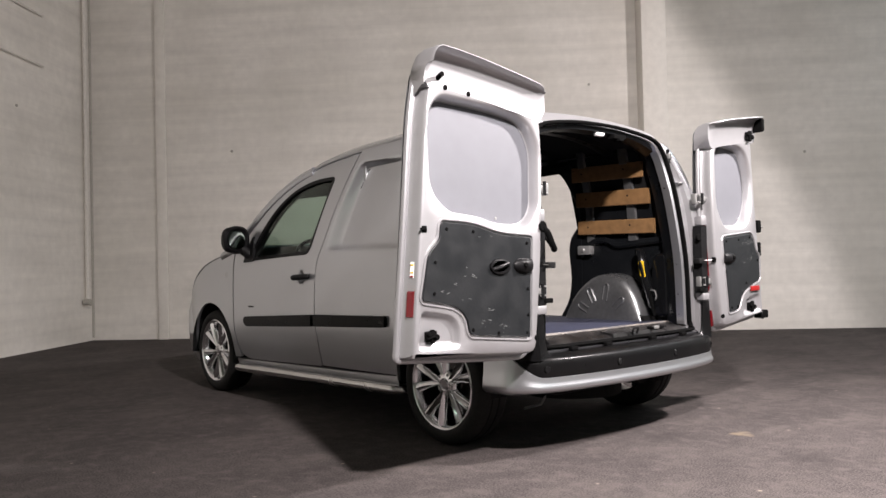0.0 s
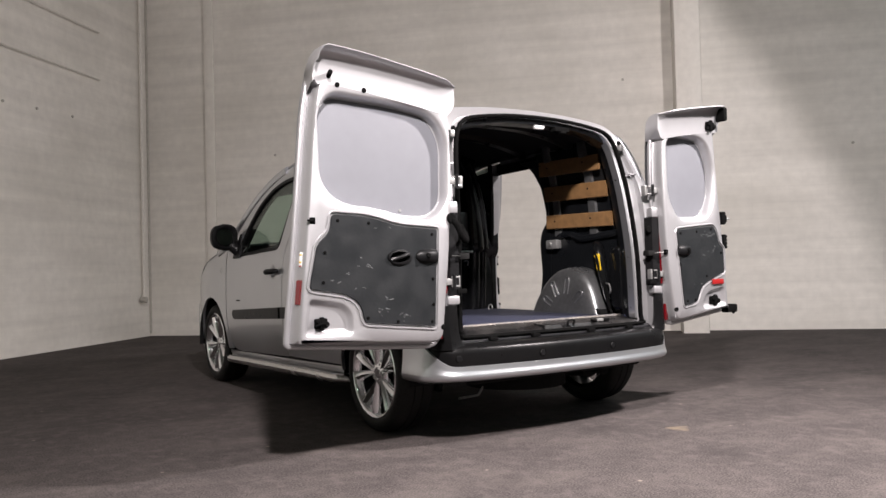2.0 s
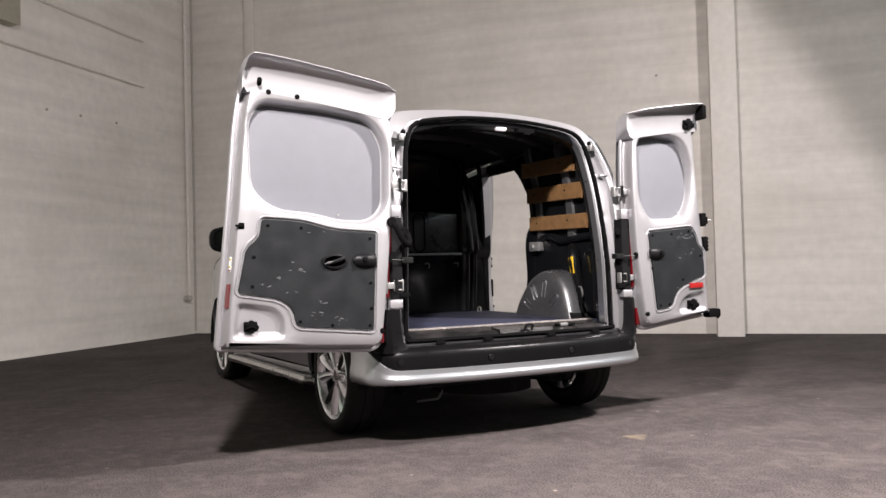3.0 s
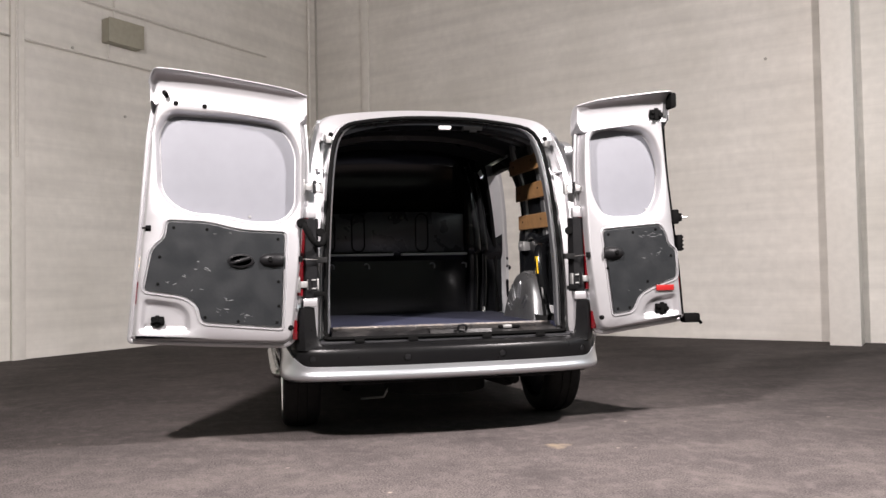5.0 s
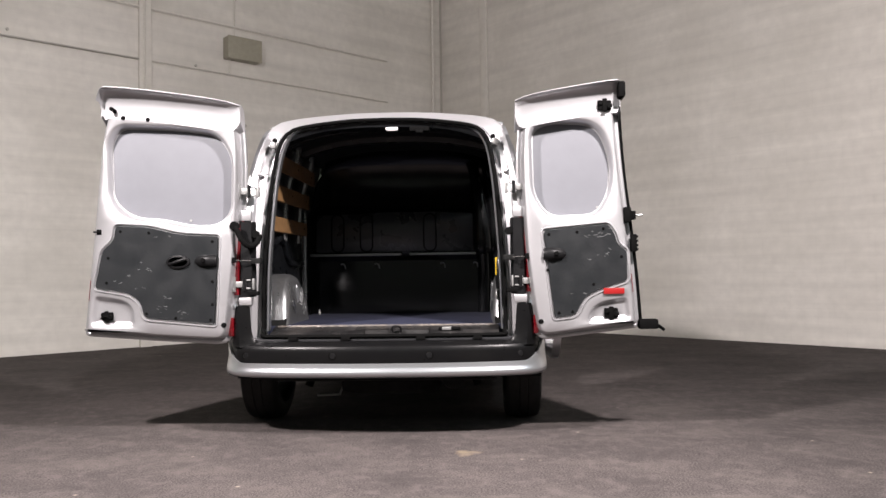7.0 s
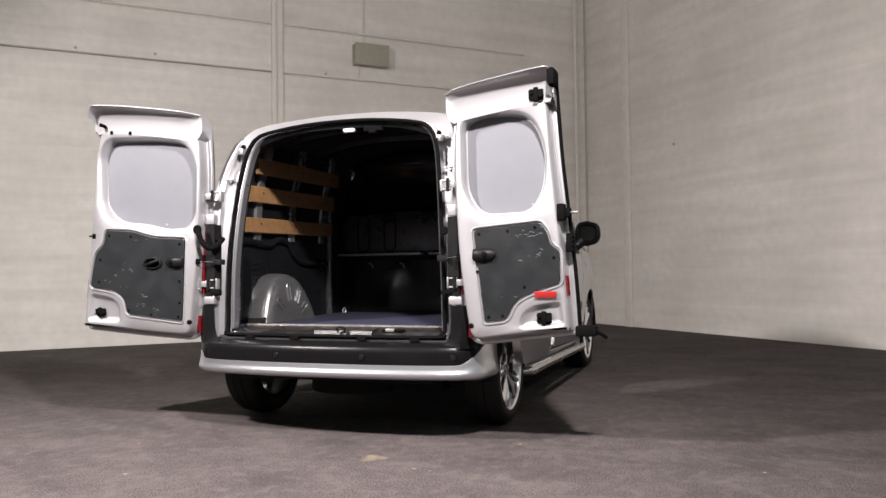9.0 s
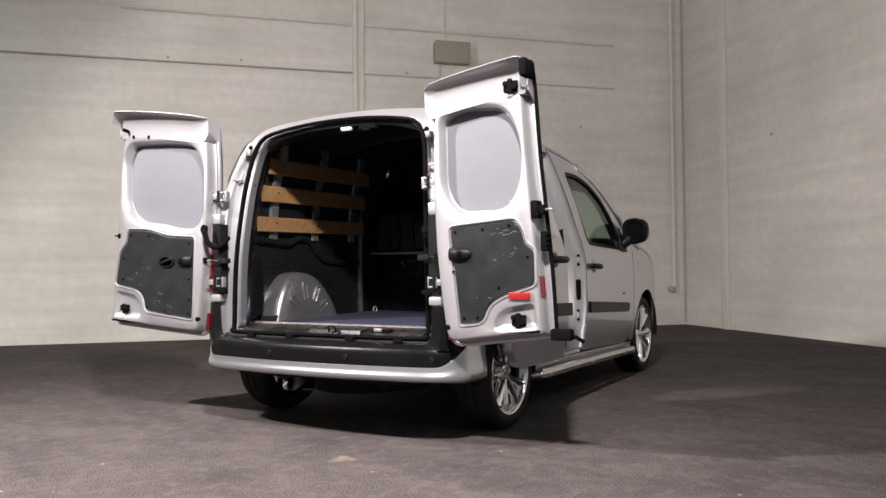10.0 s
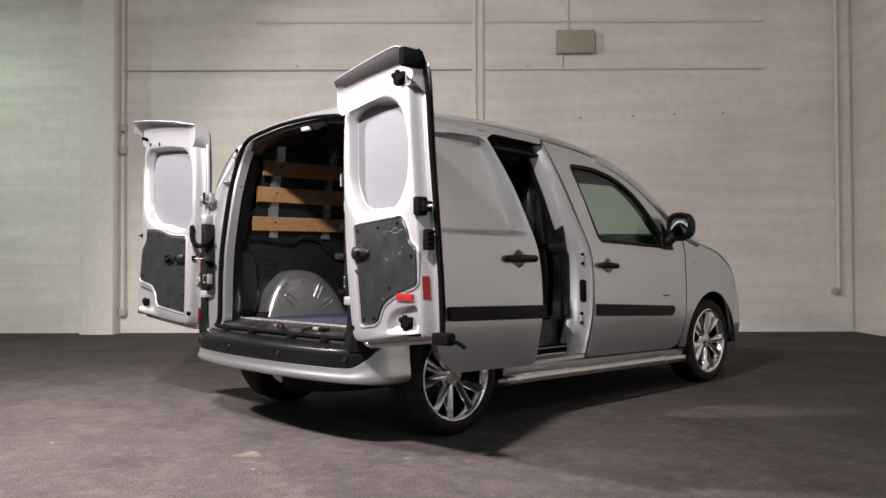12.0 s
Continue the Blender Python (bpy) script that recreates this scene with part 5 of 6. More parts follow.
left_edge = curve([(0.546, 1.605), (0.80, 1.580), (1.15, 1.545), (1.60, 1.505)])
right_edge = curve([(0.56, 1.350), (0.85, 1.328), (1.15, 1.298), (1.40, 1.272)])
on_pan_wall("edge_reflector", right_door, 1, right_edge, 0.745, 0.845, M_RED, 0.006, "red edge reflector")
on_pan_wall("edge_reflector", left_door, -1, left_edge, 0.735, 0.845, M_RED, 0.006, "red edge reflector")
on_pan_wall("sticker", left_door, -1, left_edge, 0.895, 0.965, M_WHITE, 0.003, "small white and yellow sticker", 0.022, 0.040)
for z_, mt in ((0.952, M_YELLOW), (0.920, M_YELLOW), (0.904, M_REDTAPE)):
    on_pan_wall("sticker_mark", left_door, -1, left_edge, z_ - 0.006, z_ + 0.006, mt, 0.0045, "", 0.024, 0.038)
for s, d, a in ((-1, left_door, 0.765), (1, right_door, 0.752)):
    bm = box(bmesh.new(), min(s * a, s * (a + 0.02)), max(s * a, s * (a + 0.02)), -0.662, -0.64, 0.925, 0.955, 0.004)
    part("check_socket", bm, M_RUBBER, d)
    bm = tube(bmesh.new(), [(s * (a + 0.01), -0.655, 0.94), (s * 0.70, -0.635, 0.936), (s * 0.655, -0.60, 0.934)], 0.0022, 6)
    part("check_rod", bm, M_DISC, d, "thin steel check rod")
    bm = box(bmesh.new(), min(s * 0.64, s * 0.70), max(s * 0.64, s * 0.70), -0.630, -0.585, 0.920, 0.95, 0.004)
    part("check_bracket", bm, M_DARK, van)
    bm = disc(bmesh.new(), (s * 0.835, SKIN_Y - 0.06, 0.60), (s * -0.3, -1, 0), 0.014, 0.03, 12, 0.004)
    part("drain_plug", bm, M_RUBBER, d)
    bm = disc(bmesh.new(), (s * 0.672, -0.60, 1.075), (0, -1, 0), 0.022, 0.012, 14, 0.004)
    part("grommet", bm, M_RUBBER, van)
    bm = box(bmesh.new(), min(s * 0.655, s * 0.71), max(s * 0.655, s * 0.71), -0.622, -0.595, 0.752, 0.775, 0.004)
    part("buffer_stop", bm, M_RUBBER, van)
    bm = box(bmesh.new(), min(s * 0.598, s * 0.628), max(s * 0.598, s * 0.628), -0.47, -0.435, 1.555, 1.59, 0.004)
    part("upper_catch", bm, M_STEEL, van)
    part("catch_plug", disc(bmesh.new(), (s * 0.60, -0.455, 1.60), (0, -1, 0), 0.014, 0.008, 10), M_RUBBER, van)
# ribbed cable tube from the wide door to the body
pts = spline([(-0.765, -0.660, 1.115), (-0.748, -0.678, 1.09), (-0.722, -0.680, 1.04), (-0.69, -0.665, 1.012), (-0.662, -0.635, 1.025), (-0.652, -0.590, 1.07)], 8)
bm = tube(bmesh.new(), pts, lambda t: 0.0150 + 0.0014 * math.sin(t * 150), 10)
part("cable_tube", bm, M_RUBBER, left_door, "ribbed black cable tube to the body")
part("tube_end", disc(bmesh.new(), (-0.768, -0.66, 1.118), (0, -1, 0), 0.026, 0.014, 14, 0.005), M_RUBBER, left_door)
# bare scratches on the boards
rnd = random.Random(5)
for brd, s, spots in ((lboard, -1, ((1.40, 0.84, 3), (1.33, 0.87, 2), (1.25, 0.80, 2), (1.12, 0.75, 3), (1.05, 0.66, 6), (1.15, 0.69, 5), (1.2, 0.90, 3), (1.24, 0.92, 2), (1.13, 1.07, 2))),
                      (rboard, 1, ((1.12, 1.05, 5), (1.17, 1.06, 4), (1.18, 0.955, 4), (1.08, 1.04, 3), (1.13, 0.93, 3), (1.0, 0.75, 2)))):
    bm = bmesh.new()
    for a, z, k in spots:
        for _ in range(k):
            da, dz, L, an = rnd.gauss(0, 0.022), rnd.gauss(0, 0.010), rnd.uniform(0.005, 0.022), rnd.uniform(-0.5, 0.5)
            c0 = Vector((s * (a + da), FACE_Y - 0.0064, z + dz))
            t = Vector((math.cos(an), 0, math.sin(an))) * L / 2
            n_ = Vector((-math.sin(an), 0, math.cos(an))) * rnd.uniform(0.0008, 0.0022)
            vs = [bm.verts.new(c0 + q) for q in (-t - n_ * 0.4, t - n_, t + n_ * 0.5, -t + n_)]
            bm.faces.new(vs)
    tagged(part("scratches", bm, M_SCRATCH, brd), kind="stuff")


# ---- wheels ----
def wheel_meshes():
    """Tyre, rim, barrel, cap and disc of one wheel, axis along x, outer face towards +x."""
    made = {}
    bm = bmesh.new()
    prof = [(-0.10, 0.225), (-0.103, 0.25), (-0.102, 0.28), (-0.092, 0.302), (-0.075, 0.312), (-0.03, 0.3165), (-0.028, 0.311), (-0.022, 0.311), (-0.02, 0.3165), (0.02, 0.3165), (0.022, 0.311), (0.028, 0.311), (0.03, 0.3165), (0.075, 0.312), (0.092, 0.302), (0.102, 0.28), (0.104, 0.262), (0.100, 0.246), (0.092, 0.236), (0.075, 0.228)]
    N = 56
    loft(bm, [[(x, r * math.cos(2 * math.pi * k / N), r * math.sin(2 * math.pi * k / N)) for k in range(N)] for x, r in prof])
    bmesh.ops.recalc_face_normals(bm, faces=bm.faces[:])
    made["tyre"] = (bm, M_TYRE)
    bm = bmesh.new()
    prof = [(0.082, 0.239), (0.096, 0.240), (0.100, 0.234), (0.096, 0.226), (0.078, 0.217), (0.055, 0.211)]
    loft(bm, [[(x, r * math.cos(2 * math.pi * k / N), r * math.sin(2 * math.pi * k / N)) for k in range(N)] for x, r in prof])
    # ten curved spokes in five pairs
    for p in range(5):
        for q in (-1, 1):
            a0 = 2 * math.pi * p / 5 + math.pi / 2 + q * 0.16
            a1 = 2 * math.pi * p / 5 + math.pi / 2 + q * 0.275
            rings = []
            for t in (0.0, 0.15, 0.35, 0.6, 0.82, 1.0):
                r = 0.040 + 0.178 * t
                a = a0 + (a1 - a0) * t
                w = 0.012 + 0.012 * t ** 1.2 + 0.003 * math.sin(math.pi * t)
                xf = 0.066 + 0.010 * math.sin(math.pi * t * 0.7) + 0.014 * t
                er, et = Vector((0, math.cos(a), math.sin(a))), Vector((0, -math.sin(a), math.cos(a)))
                c = er * r
                rings.append([c + et * u * w + Vector((xf + d, 0, 0)) for u, d in ((-1.25, -0.036), (-1.0, -0.010), (-0.45, 0.000), (0.1, 0.006), (0.5, -0.001), (1.0, -0.012), (1.25, -0.036))])
            rows = loft(bm, rings, True)
            bm.faces.new(rows[0])
            bm.faces.new(rows[-1])
    rows = loft(bm, [[(x, r * math.cos(2 * math.pi * k / 30), r * math.sin(2 * math.pi * k / 30)) for k in range(30)] for x, r in ((0.02, 0.075), (0.052, 0.074), (0.064, 0.066), (0.070, 0.052), (0.072, 0.034), (0.066, 0.030))])
    bmesh.ops.recalc_face_normals(bm, faces=bm.faces[:])
    made["rim"] = (bm, M_ALLOY)
    bm = bmesh.new()
    loft(bm, [[(x, r * math.cos(2 * math.pi * k / N), r * math.sin(2 * math.pi * k / N)) for k in range(N)] for x, r in ((0.055, 0.212), (0.03, 0.205), (-0.085, 0.206), (-0.10, 0.222))])
    bmesh.ops.recalc_face_normals(bm, faces=bm.faces[:])
    made["barrel"] = (bm, M_ALLOYDARK)
    bm = disc(bmesh.new(), (0.062, 0, 0), (1, 0, 0), 0.031, 0.012, 24, 0.005)
    made["centre_cap"] = (bm, M_ALLOY)
    bm = disc(bmesh.new(), (-0.035, 0, 0), (1, 0, 0), 0.14, 0.022, 40, 0.003)
    disc(bm, (-0.02, 0, 0), (1, 0, 0), 0.075, 0.035, 30, 0.006)
    made["brake_disc"] = (bm, M_DISC)
    made["wheel_bolt"] = (disc(bmesh.new(), (0.055, 0, 0), (1, 0, 0), 0.0105, 0.016, 6, 0.003), M_STEEL)
    bm = box(bmesh.new(), -0.06, 0.02, 0.06, 0.15, 0.0, 0.12, 0.015)
    made["brake_caliper"] = (bm, M_DISC)
    return made


WHEEL = {}
for key, (bm, mt) in wheel_meshes().items():
    ob = part(key, bm, mt, None, sharp=38)
    WHEEL[key] = ob.data
    bpy.data.objects.remove(ob)
for sx in (-1, 1):
    for cy, spin in ((0.0, 12), (WB, 40)):
        m = Matrix.Translation((sx * 0.756, cy, 0.3165)) @ pose(0, 0, 0, 0, 0, 0 if sx > 0 else 180) @ pose(0, 0, 0, spin, 0, 0)
        wheel = new("wheel", WHEEL["tyre"])
        wheel.matrix_world = m
        wheel.parent = van
        tagged(wheel, "black tyre on a ten-spoke polished alloy wheel")
        for key in ("rim", "barrel", "centre_cap", "brake_disc", "brake_caliper"):
            c = new(key, WHEEL[key])
            c.parent = wheel
        for p in range(5):
            a = 2 * math.pi * p / 5 + math.pi / 2 + math.pi / 5
            c = new("wheel_bolt", WHEEL["wheel_bolt"])
            c.parent = wheel
            c.location = (0, 0.052 * math.cos(a), 0.052 * math.sin(a))


# ---- load space ----
FLOOR_Z, BULK_Y = 0.562, 1.02
bm = box(bmesh.new(), -0.70, 0.70, -0.42, BULK_Y + 0.02, FLOOR_Z - 0.03, FLOOR_Z + 0.006, 0.004)
part("cargo_floor", bm, M_MAT, van, "worn blue-grey load floor mat")
bm = bmesh.new()
loft(bm, [[(x, y, z) for x in [-0.6 + 0.04 * k for k in range(31)]] for y, z in ((-0.44, FLOOR_Z + 0.004), (-0.43, FLOOR_Z + 0.018), (-0.405, FLOOR_Z + 0.014), (-0.40, FLOOR_Z + 0.004))], False)
bmesh.ops.recalc_face_normals(bm, faces=bm.faces[:])
thicken(bm, 0.004)
part("mat_edge", bm, M_WORN, van, "worn edge strip of the load floor")
# floor pan under the van
bm = box(bmesh.new(), -0.60, 0.60, -0.58, 3.3, 0.29, 0.50, 0.02)
part("floor_pan", bm, M_DARK, van)

# bulkhead: lower black wall, projecting shelf panel with pressed slots, curved upper part
bm = bmesh.new()
rows = []
prof = [(FLOOR_Z, 0.0), (0.75, 0.0), (0.95, 0.0), (0.985, -0.03), (1.02, -0.04), (1.27, -0.04), (1.30, -0.02), (1.325, 0.04), (1.36, 0.055), (1.5, 0.06), (1.64, 0.055), (1.71, 0.02), (1.75, -0.04)]
for z, d in prof:
    rows.append([(x * (1 - 0.25 * smooth01((z - 1.25) / 0.55)), BULK_Y + d + 0.10 * max(0, abs(x) - 0.55) ** 1.5, z - 0.08 * smooth01((z - 1.5) / 0.3) * (x / 0.79) ** 4) for x in [-0.79 + 1.58 * k / 24 for k in range(25)]])
loft(bm, rows, False)
bmesh.ops.recalc_face_normals(bm, faces=bm.faces[:])
thicken(bm, 0.02, lambda co: (0, 1, 0))
bulk = part("bulkhead", bm, M_BULK, van, "black moulded bulkhead behind the cab", 40)
# shelf panel bolted across the bulkhead
bm = bmesh.new()
loop = rounded([(-0.66, 1.012), (0.50, 1.012), (0.485, 1.285), (0.36, 1.292), (0.20, 1.300), (-0.20, 1.300), (-0.36, 1.285), (-0.655, 1.285)], 0.02, 4)
rows = loft(bm, [[(x, BULK_Y + y, z) for x, z in l] for l, y in ((loop, -0.050), (loop, -0.066), (inset(loop, 0.006), -0.070))])
bm.faces.new(rows[-1])
bmesh.ops.recalc_face_normals(bm, faces=bm.faces[:])
# greyer than the bulkhead: the panel's reflected light is put into its colour
panel = part("shelf_panel", bm, M_PANEL, bulk, "dark grey moulded panel across the bulkhead")
for xc in (-0.50, -0.29, 0.17):
    loop = [(xc + 0.045 * math.cos(a), 1.15 + 0.09 * (1 if math.sin(a) > 0 else -1) * (abs(math.sin(a)) > 1e-6) + 0.045 * math.sin(a)) for a in [2 * math.pi * k / 28 for k in range(28)]]
    bm = tube(bmesh.new(), [Vector((x, BULK_Y - 0.070, z)) for x, z in loop + loop[:1]], 0.0055, 6, False)
    part("pressed_slot", bm, M_RUBBER, panel)
for xc in (-0.06, 0.03):
    part("bulkhead_bolt", disc(bmesh.new(), (xc, BULK_Y - 0.070, 1.255), (0, -1, 0), 0.014, 0.010, 10, 0.004), M_BULK, panel)
for xa, xb in ((-0.70, -0.04), (0.02, 0.50)):
    bm = box(bmesh.new(), xa, xb, BULK_Y - 0.105, BULK_Y - 0.03, 0.985, 1.003, 0.007, 3)
    part("bulkhead_rail", bm, M_STEEL, bulk, "worn grey edge of the bulkhead shelf")
for xc in (-0.47, -0.22, 0.26, 0.50):
    bm = tube(bmesh.new(), spline([(xc - 0.018, BULK_Y - 0.004, 0.925), (xc - 0.006, BULK_Y - 0.022, 0.930), (xc + 0.010, BULK_Y - 0.022, 0.920), (xc + 0.014, BULK_Y - 0.004, 0.895)], 4), 0.0055, 6)
    part("lashing_hook", bm, M_STEEL, bulk)
# corner column beside the side opening
for x0, y0, r0 in ((0.55, 0.985, 0.060), (0.632, 0.985, 0.032)):
    pts = spline([(x0, y0 + 0.02, FLOOR_Z), (x0 + 0.01, y0 + 0.015, 0.80), (x0 + 0.005, y0, 0.98), (x0, y0 - 0.015, 1.06), (x0 - 0.015, y0 - 0.01, 1.35), (x0 - 0.05, y0, 1.55), (x0 - 0.09, y0 + 0.01, 1.66)], 6)
    bm = tube(bmesh.new(), pts, lambda t: r0 * (0.75 + 0.45 * smooth01((t - 0.36) / 0.08) - 0.75 * smooth01((t - 0.5) / 0.5)), 14)
    part("bulkhead_column", bm, M_BULK, bulk, "glossy black moulded column")

# headliner and roof bows
bm = bmesh.new()
rows = []
for y in [-0.34 + 0.1 * k for k in range(15)]:
    rows.append([(x, y, roof_z(y) - 0.045 - 0.10 * (abs(x) / 0.66) ** 2.6) for x in [-0.68 + 0.0567 * k for k in range(25)]])
loft(bm, rows, False)
bmesh.ops.recalc_face_normals(bm, faces=bm.faces[:])
thicken(bm, 0.006, lambda co: (0, 0, 1))
part("headliner", bm, M_HEAD, van, "dark roof lining")
for y in (0.02, 0.50):
    bm = bmesh.new()
    rows = [[(x, y + dy, roof_z(y) - 0.052 - 0.10 * (abs(x) / 0.66) ** 2.6 - dz) for x in [-0.66 + 0.055 * k for k in range(25)]] for dy, dz in ((-0.04, -0.01), (-0.03, 0.022), (0.03, 0.022), (0.04, -0.01))]
    loft(bm, rows, False)
    bmesh.ops.recalc_face_normals(bm, faces=bm.faces[:])
    thicken(bm, 0.004)
    part("roof_bow", bm, M_LINING, van)
# header above the opening with its lamp and catch
bm = bmesh.new()
rows = []
for x in [-0.56 + 0.04 * k for k in range(29)]:
    zt = 1.700 - 0.085 * (abs(x) / 0.56) ** 3
    rows.append([(x, -0.40, zt), (x, -0.395, zt - 0.022), (x, -0.33, zt - 0.03), (x, -0.27, zt + 0.0), (x, -0.25, zt + 0.03)])
loft(bm, rows, False)
bmesh.ops.recalc_face_normals(bm, faces=bm.faces[:])
thicken(bm, 0.004)
part("rear_header", bm, M_LINING, van)
bm = bmesh.new()
loop = rounded([(0.005, -0.40), (0.075, -0.40), (0.075, -0.365), (0.005, -0.365)], 0.012, 4)
rows = loft(bm, [[(x, y, z) for x, y in l] for l, z in ((loop, 1.672), (loop, 1.662), (inset(loop, 0.006), 1.654))])
bm.faces.new(rows[-1])
bmesh.ops.recalc_face_normals(bm, faces=bm.faces[:])
part("load_lamp", bm, M_WHITE, van, "small white load space lamp")
bm = box(bmesh.new(), 0.14, 0.25, -0.415, -0.36, 1.646, 1.672, 0.006)
box(bm, 0.175, 0.215, -0.425, -0.38, 1.634, 1.65, 0.004)
part("roof_catch", bm, M_RUBBER, van, "black door catch in the header")


# side linings, posts, timber slats, wheel boxes
def wall_in(z):
    return curve([(0.5, 0.735), (1.0, 0.745), (1.25, 0.735), (1.45, 0.705), (1.62, 0.645)])(z)


def lining(side, y0, y1, cut=None):
    bm = bmesh.new()
    rows = [[(side * wall_in(z), y, z) for y in [y0 + (y1 - y0) * k / 10 for k in range(11)]] for z in (0.56, 0.8, 1.0, 1.08, 1.2, 1.35, 1.5, 1.58, 1.64)]
    loft(bm, rows, False)
    bmesh.ops.recalc_face_normals(bm, faces=bm.faces[:])
    return part("side_lining", thicken(bm, 0.006), M_LINING, van, "dark inner side wall of the load space")


lining(-1, -0.37, BULK_Y + 0.05)
lining(1, -0.37, 0.36)
# curved edge of the lining round the side opening
lip_y = curve([(0.56, 0.52), (0.70, 0.442), (0.83, 0.425), (1.02, 0.440), (1.10, 0.422), (1.21, 0.342), (1.28, 0.338), (1.45, 0.395), (1.56, 0.450), (1.60, 0.53)])
bm = bmesh.new()
zs = [0.56 + 1.04 * k / 36 for k in range(37)]
loft(bm, [[(wall_in(z) - dx, y0 if y0 else lip_y(z) + dy, z) for z in zs] for y0, dx, dy in ((0.33, 0.008, 0), (None, 0.010, -0.012), (None, 0.004, 0.0), (None, -0.03, 0.004))], False)
bmesh.ops.recalc_face_normals(bm, faces=bm.faces[:])
part("opening_trim", thicken(bm, 0.004), M_LINING, van, "black moulded trim round the side opening")
for side, y_end, posts in ((-1, 0.83, (-0.12, 0.30, 0.72)), (1, 0.325, (-0.10, 0.24))):
    for y in posts:
        bm = bmesh.new()
        loft(bm, [[(side * (wall_in(z) + d), y + q, z) for q, d in ((-0.035, 0.0), (-0.028, -0.022), (0.028, -0.022), (0.035, 0.0))] for z in (1.075, 1.15, 1.3, 1.45, 1.60, 1.68)], False)
        bmesh.ops.recalc_face_normals(bm, faces=bm.faces[:])
        part("wall_post", thicken(bm, 0.003), M_CARGO, van, "grey pressed steel post")
    # ledge pressing below the slats
    bm = bmesh.new()
    pts = [(-0.36, 1.075), (-0.2, 1.065), (0.02, 1.05), (0.10, 1.08), (0.18, 1.085), (0.25, 1.06), (0.32, 0.99)]
    if side < 0:
        pts += [(0.45, 0.94), (0.8, 0.93)]
    sp = spline([(0, y, z) for y, z in pts], 5)
    loft(bm, [[(side * (wall_in(p.z) + dx), p.y, p.z + dz) for p in sp] for dx, dz in ((0.002, 0.028), (-0.028, 0.016), (-0.034, -0.006), (-0.026, -0.02), (0.002, -0.026))], False)
    bmesh.ops.recalc_face_normals(bm, faces=bm.faces[:])
    part("side_ledge", bm, M_LINING, van, "dark steel ledge along the side wall")
    # three slats, slightly bowed
    for z, h in ((1.163, 0.046), (1.352, 0.050), (1.520, 0.050)):
        xs = wall_in(z) - 0.036
        y0 = -0.285 + (z - 1.163) * 0.12
        bm = bmesh.new()
        rings = []
        for k in range(9):
            y = y0 + (y_end - y0) * k / 8
            dz = 0.010 * (k / 8)
            rings.append([(side * (xs + tx), y, z + dz + tz) for tx, tz in ((-0.007, -h + 0.004), (-0.007, h - 0.004), (-0.004, h), (0.007, h), (0.009, h - 0.003), (0.009, -h + 0.003), (0.007, -h), (-0.004, -h))])
        rr = loft(bm, rings)
        bm.faces.new(rr[0])
        bm.faces.new(rr[-1])
        bmesh.ops.recalc_face_normals(bm, faces=bm.faces[:])
        sl = part("wooden_slat", bm, M_WOOD, van, "varnished plywood slat along the load wall")
        for y in posts:
            if y < y_end - 0.03:
                part("slat_screw", disc(bmesh.new(), (side * (xs - 0.007), y, z + 0.012), (-side, 0, 0), 0.006, 0.003, 8), M_DARK, sl)
    # wheel box with pressed fan of ribs
    bm = bmesh.new()
    prof = curve([(-0.245, 0.0), (-0.215, 0.10), (-0.15, 0.215), (-0.06, 0.285), (0.04, 0.302), (0.14, 0.285), (0.25, 0.215), (0.34, 0.10), (0.385, 0.0)])
    ys = [-0.245 + 0.63 * k / 28 for k in range(29)]
    rings = []
    for f, dx, in ((1.0, 0.0), (1.0, -0.06), (0.985, -0.095), (0.94, -0.118), (0.80, -0.134), (0.5, -0.142), (0.0, -0.146)):
        rings.append([(side * (0.735 + dx), 0.05 + (y - 0.05) * (0.90 + 0.10 * f), FLOOR_Z + max(0.0, prof(y) * f)) for y in ys])
    loft(bm, rings, False)
    bmesh.ops.recalc_face_normals(bm, faces=bm.faces[:])
    wb = part("wheel_box", bm, M_CARGO, van, "bare grey steel wheel box with pressed ribs", 60)
    for an, r0, r1 in ((28, 0.13, 0.21), (62, 0.13, 0.225), (100, 0.13, 0.23), (140, 0.13, 0.215)):
        c0, s0 = math.cos(radians(an)), math.sin(radians(an))
        pts = []
        for r, q in ((r0, -0.017), ((r0 + r1) / 2, -0.018), (r1 - 0.012, -0.018), (r1 + 0.004, -0.008), (r1 + 0.004, 0.008), (r1 - 0.012, 0.018), ((r0 + r1) / 2, 0.018), (r0, 0.017)):
            y, z = 0.06 + r * c0 - q * s0, FLOOR_Z + r * s0 * 1.02 + q * c0
            f = min(1.0, (z - FLOOR_Z) / max(0.02, prof(y)))
            pts.append((side * (0.735 - 0.146 + 0.014 * f ** 3 - 0.001), y, z))
        part("pressed_rib", tube(bmesh.new(), spline(pts, 3), 0.005, 6), M_CARGO, wb)
    # black moulded trim beside the rear pillar
    bm = bmesh.new()
    loop = rounded([(-0.38, 0.60), (-0.38, 0.99), (-0.29, 0.98), (-0.27, 0.92), (-0.255, 0.68), (-0.29, 0.60)], 0.03, 4)
    rows = loft(bm, [[(side * x, y, z) for y, z in l] for l, x in ((loop, 0.735), (loop, 0.685), (inset(loop, 0.012), 0.672))])
    bm.faces.new(rows[-1])
    bmesh.ops.recalc_face_normals(bm, faces=bm.faces[:])
    part("pillar_trim", bm, M_BULK, van)
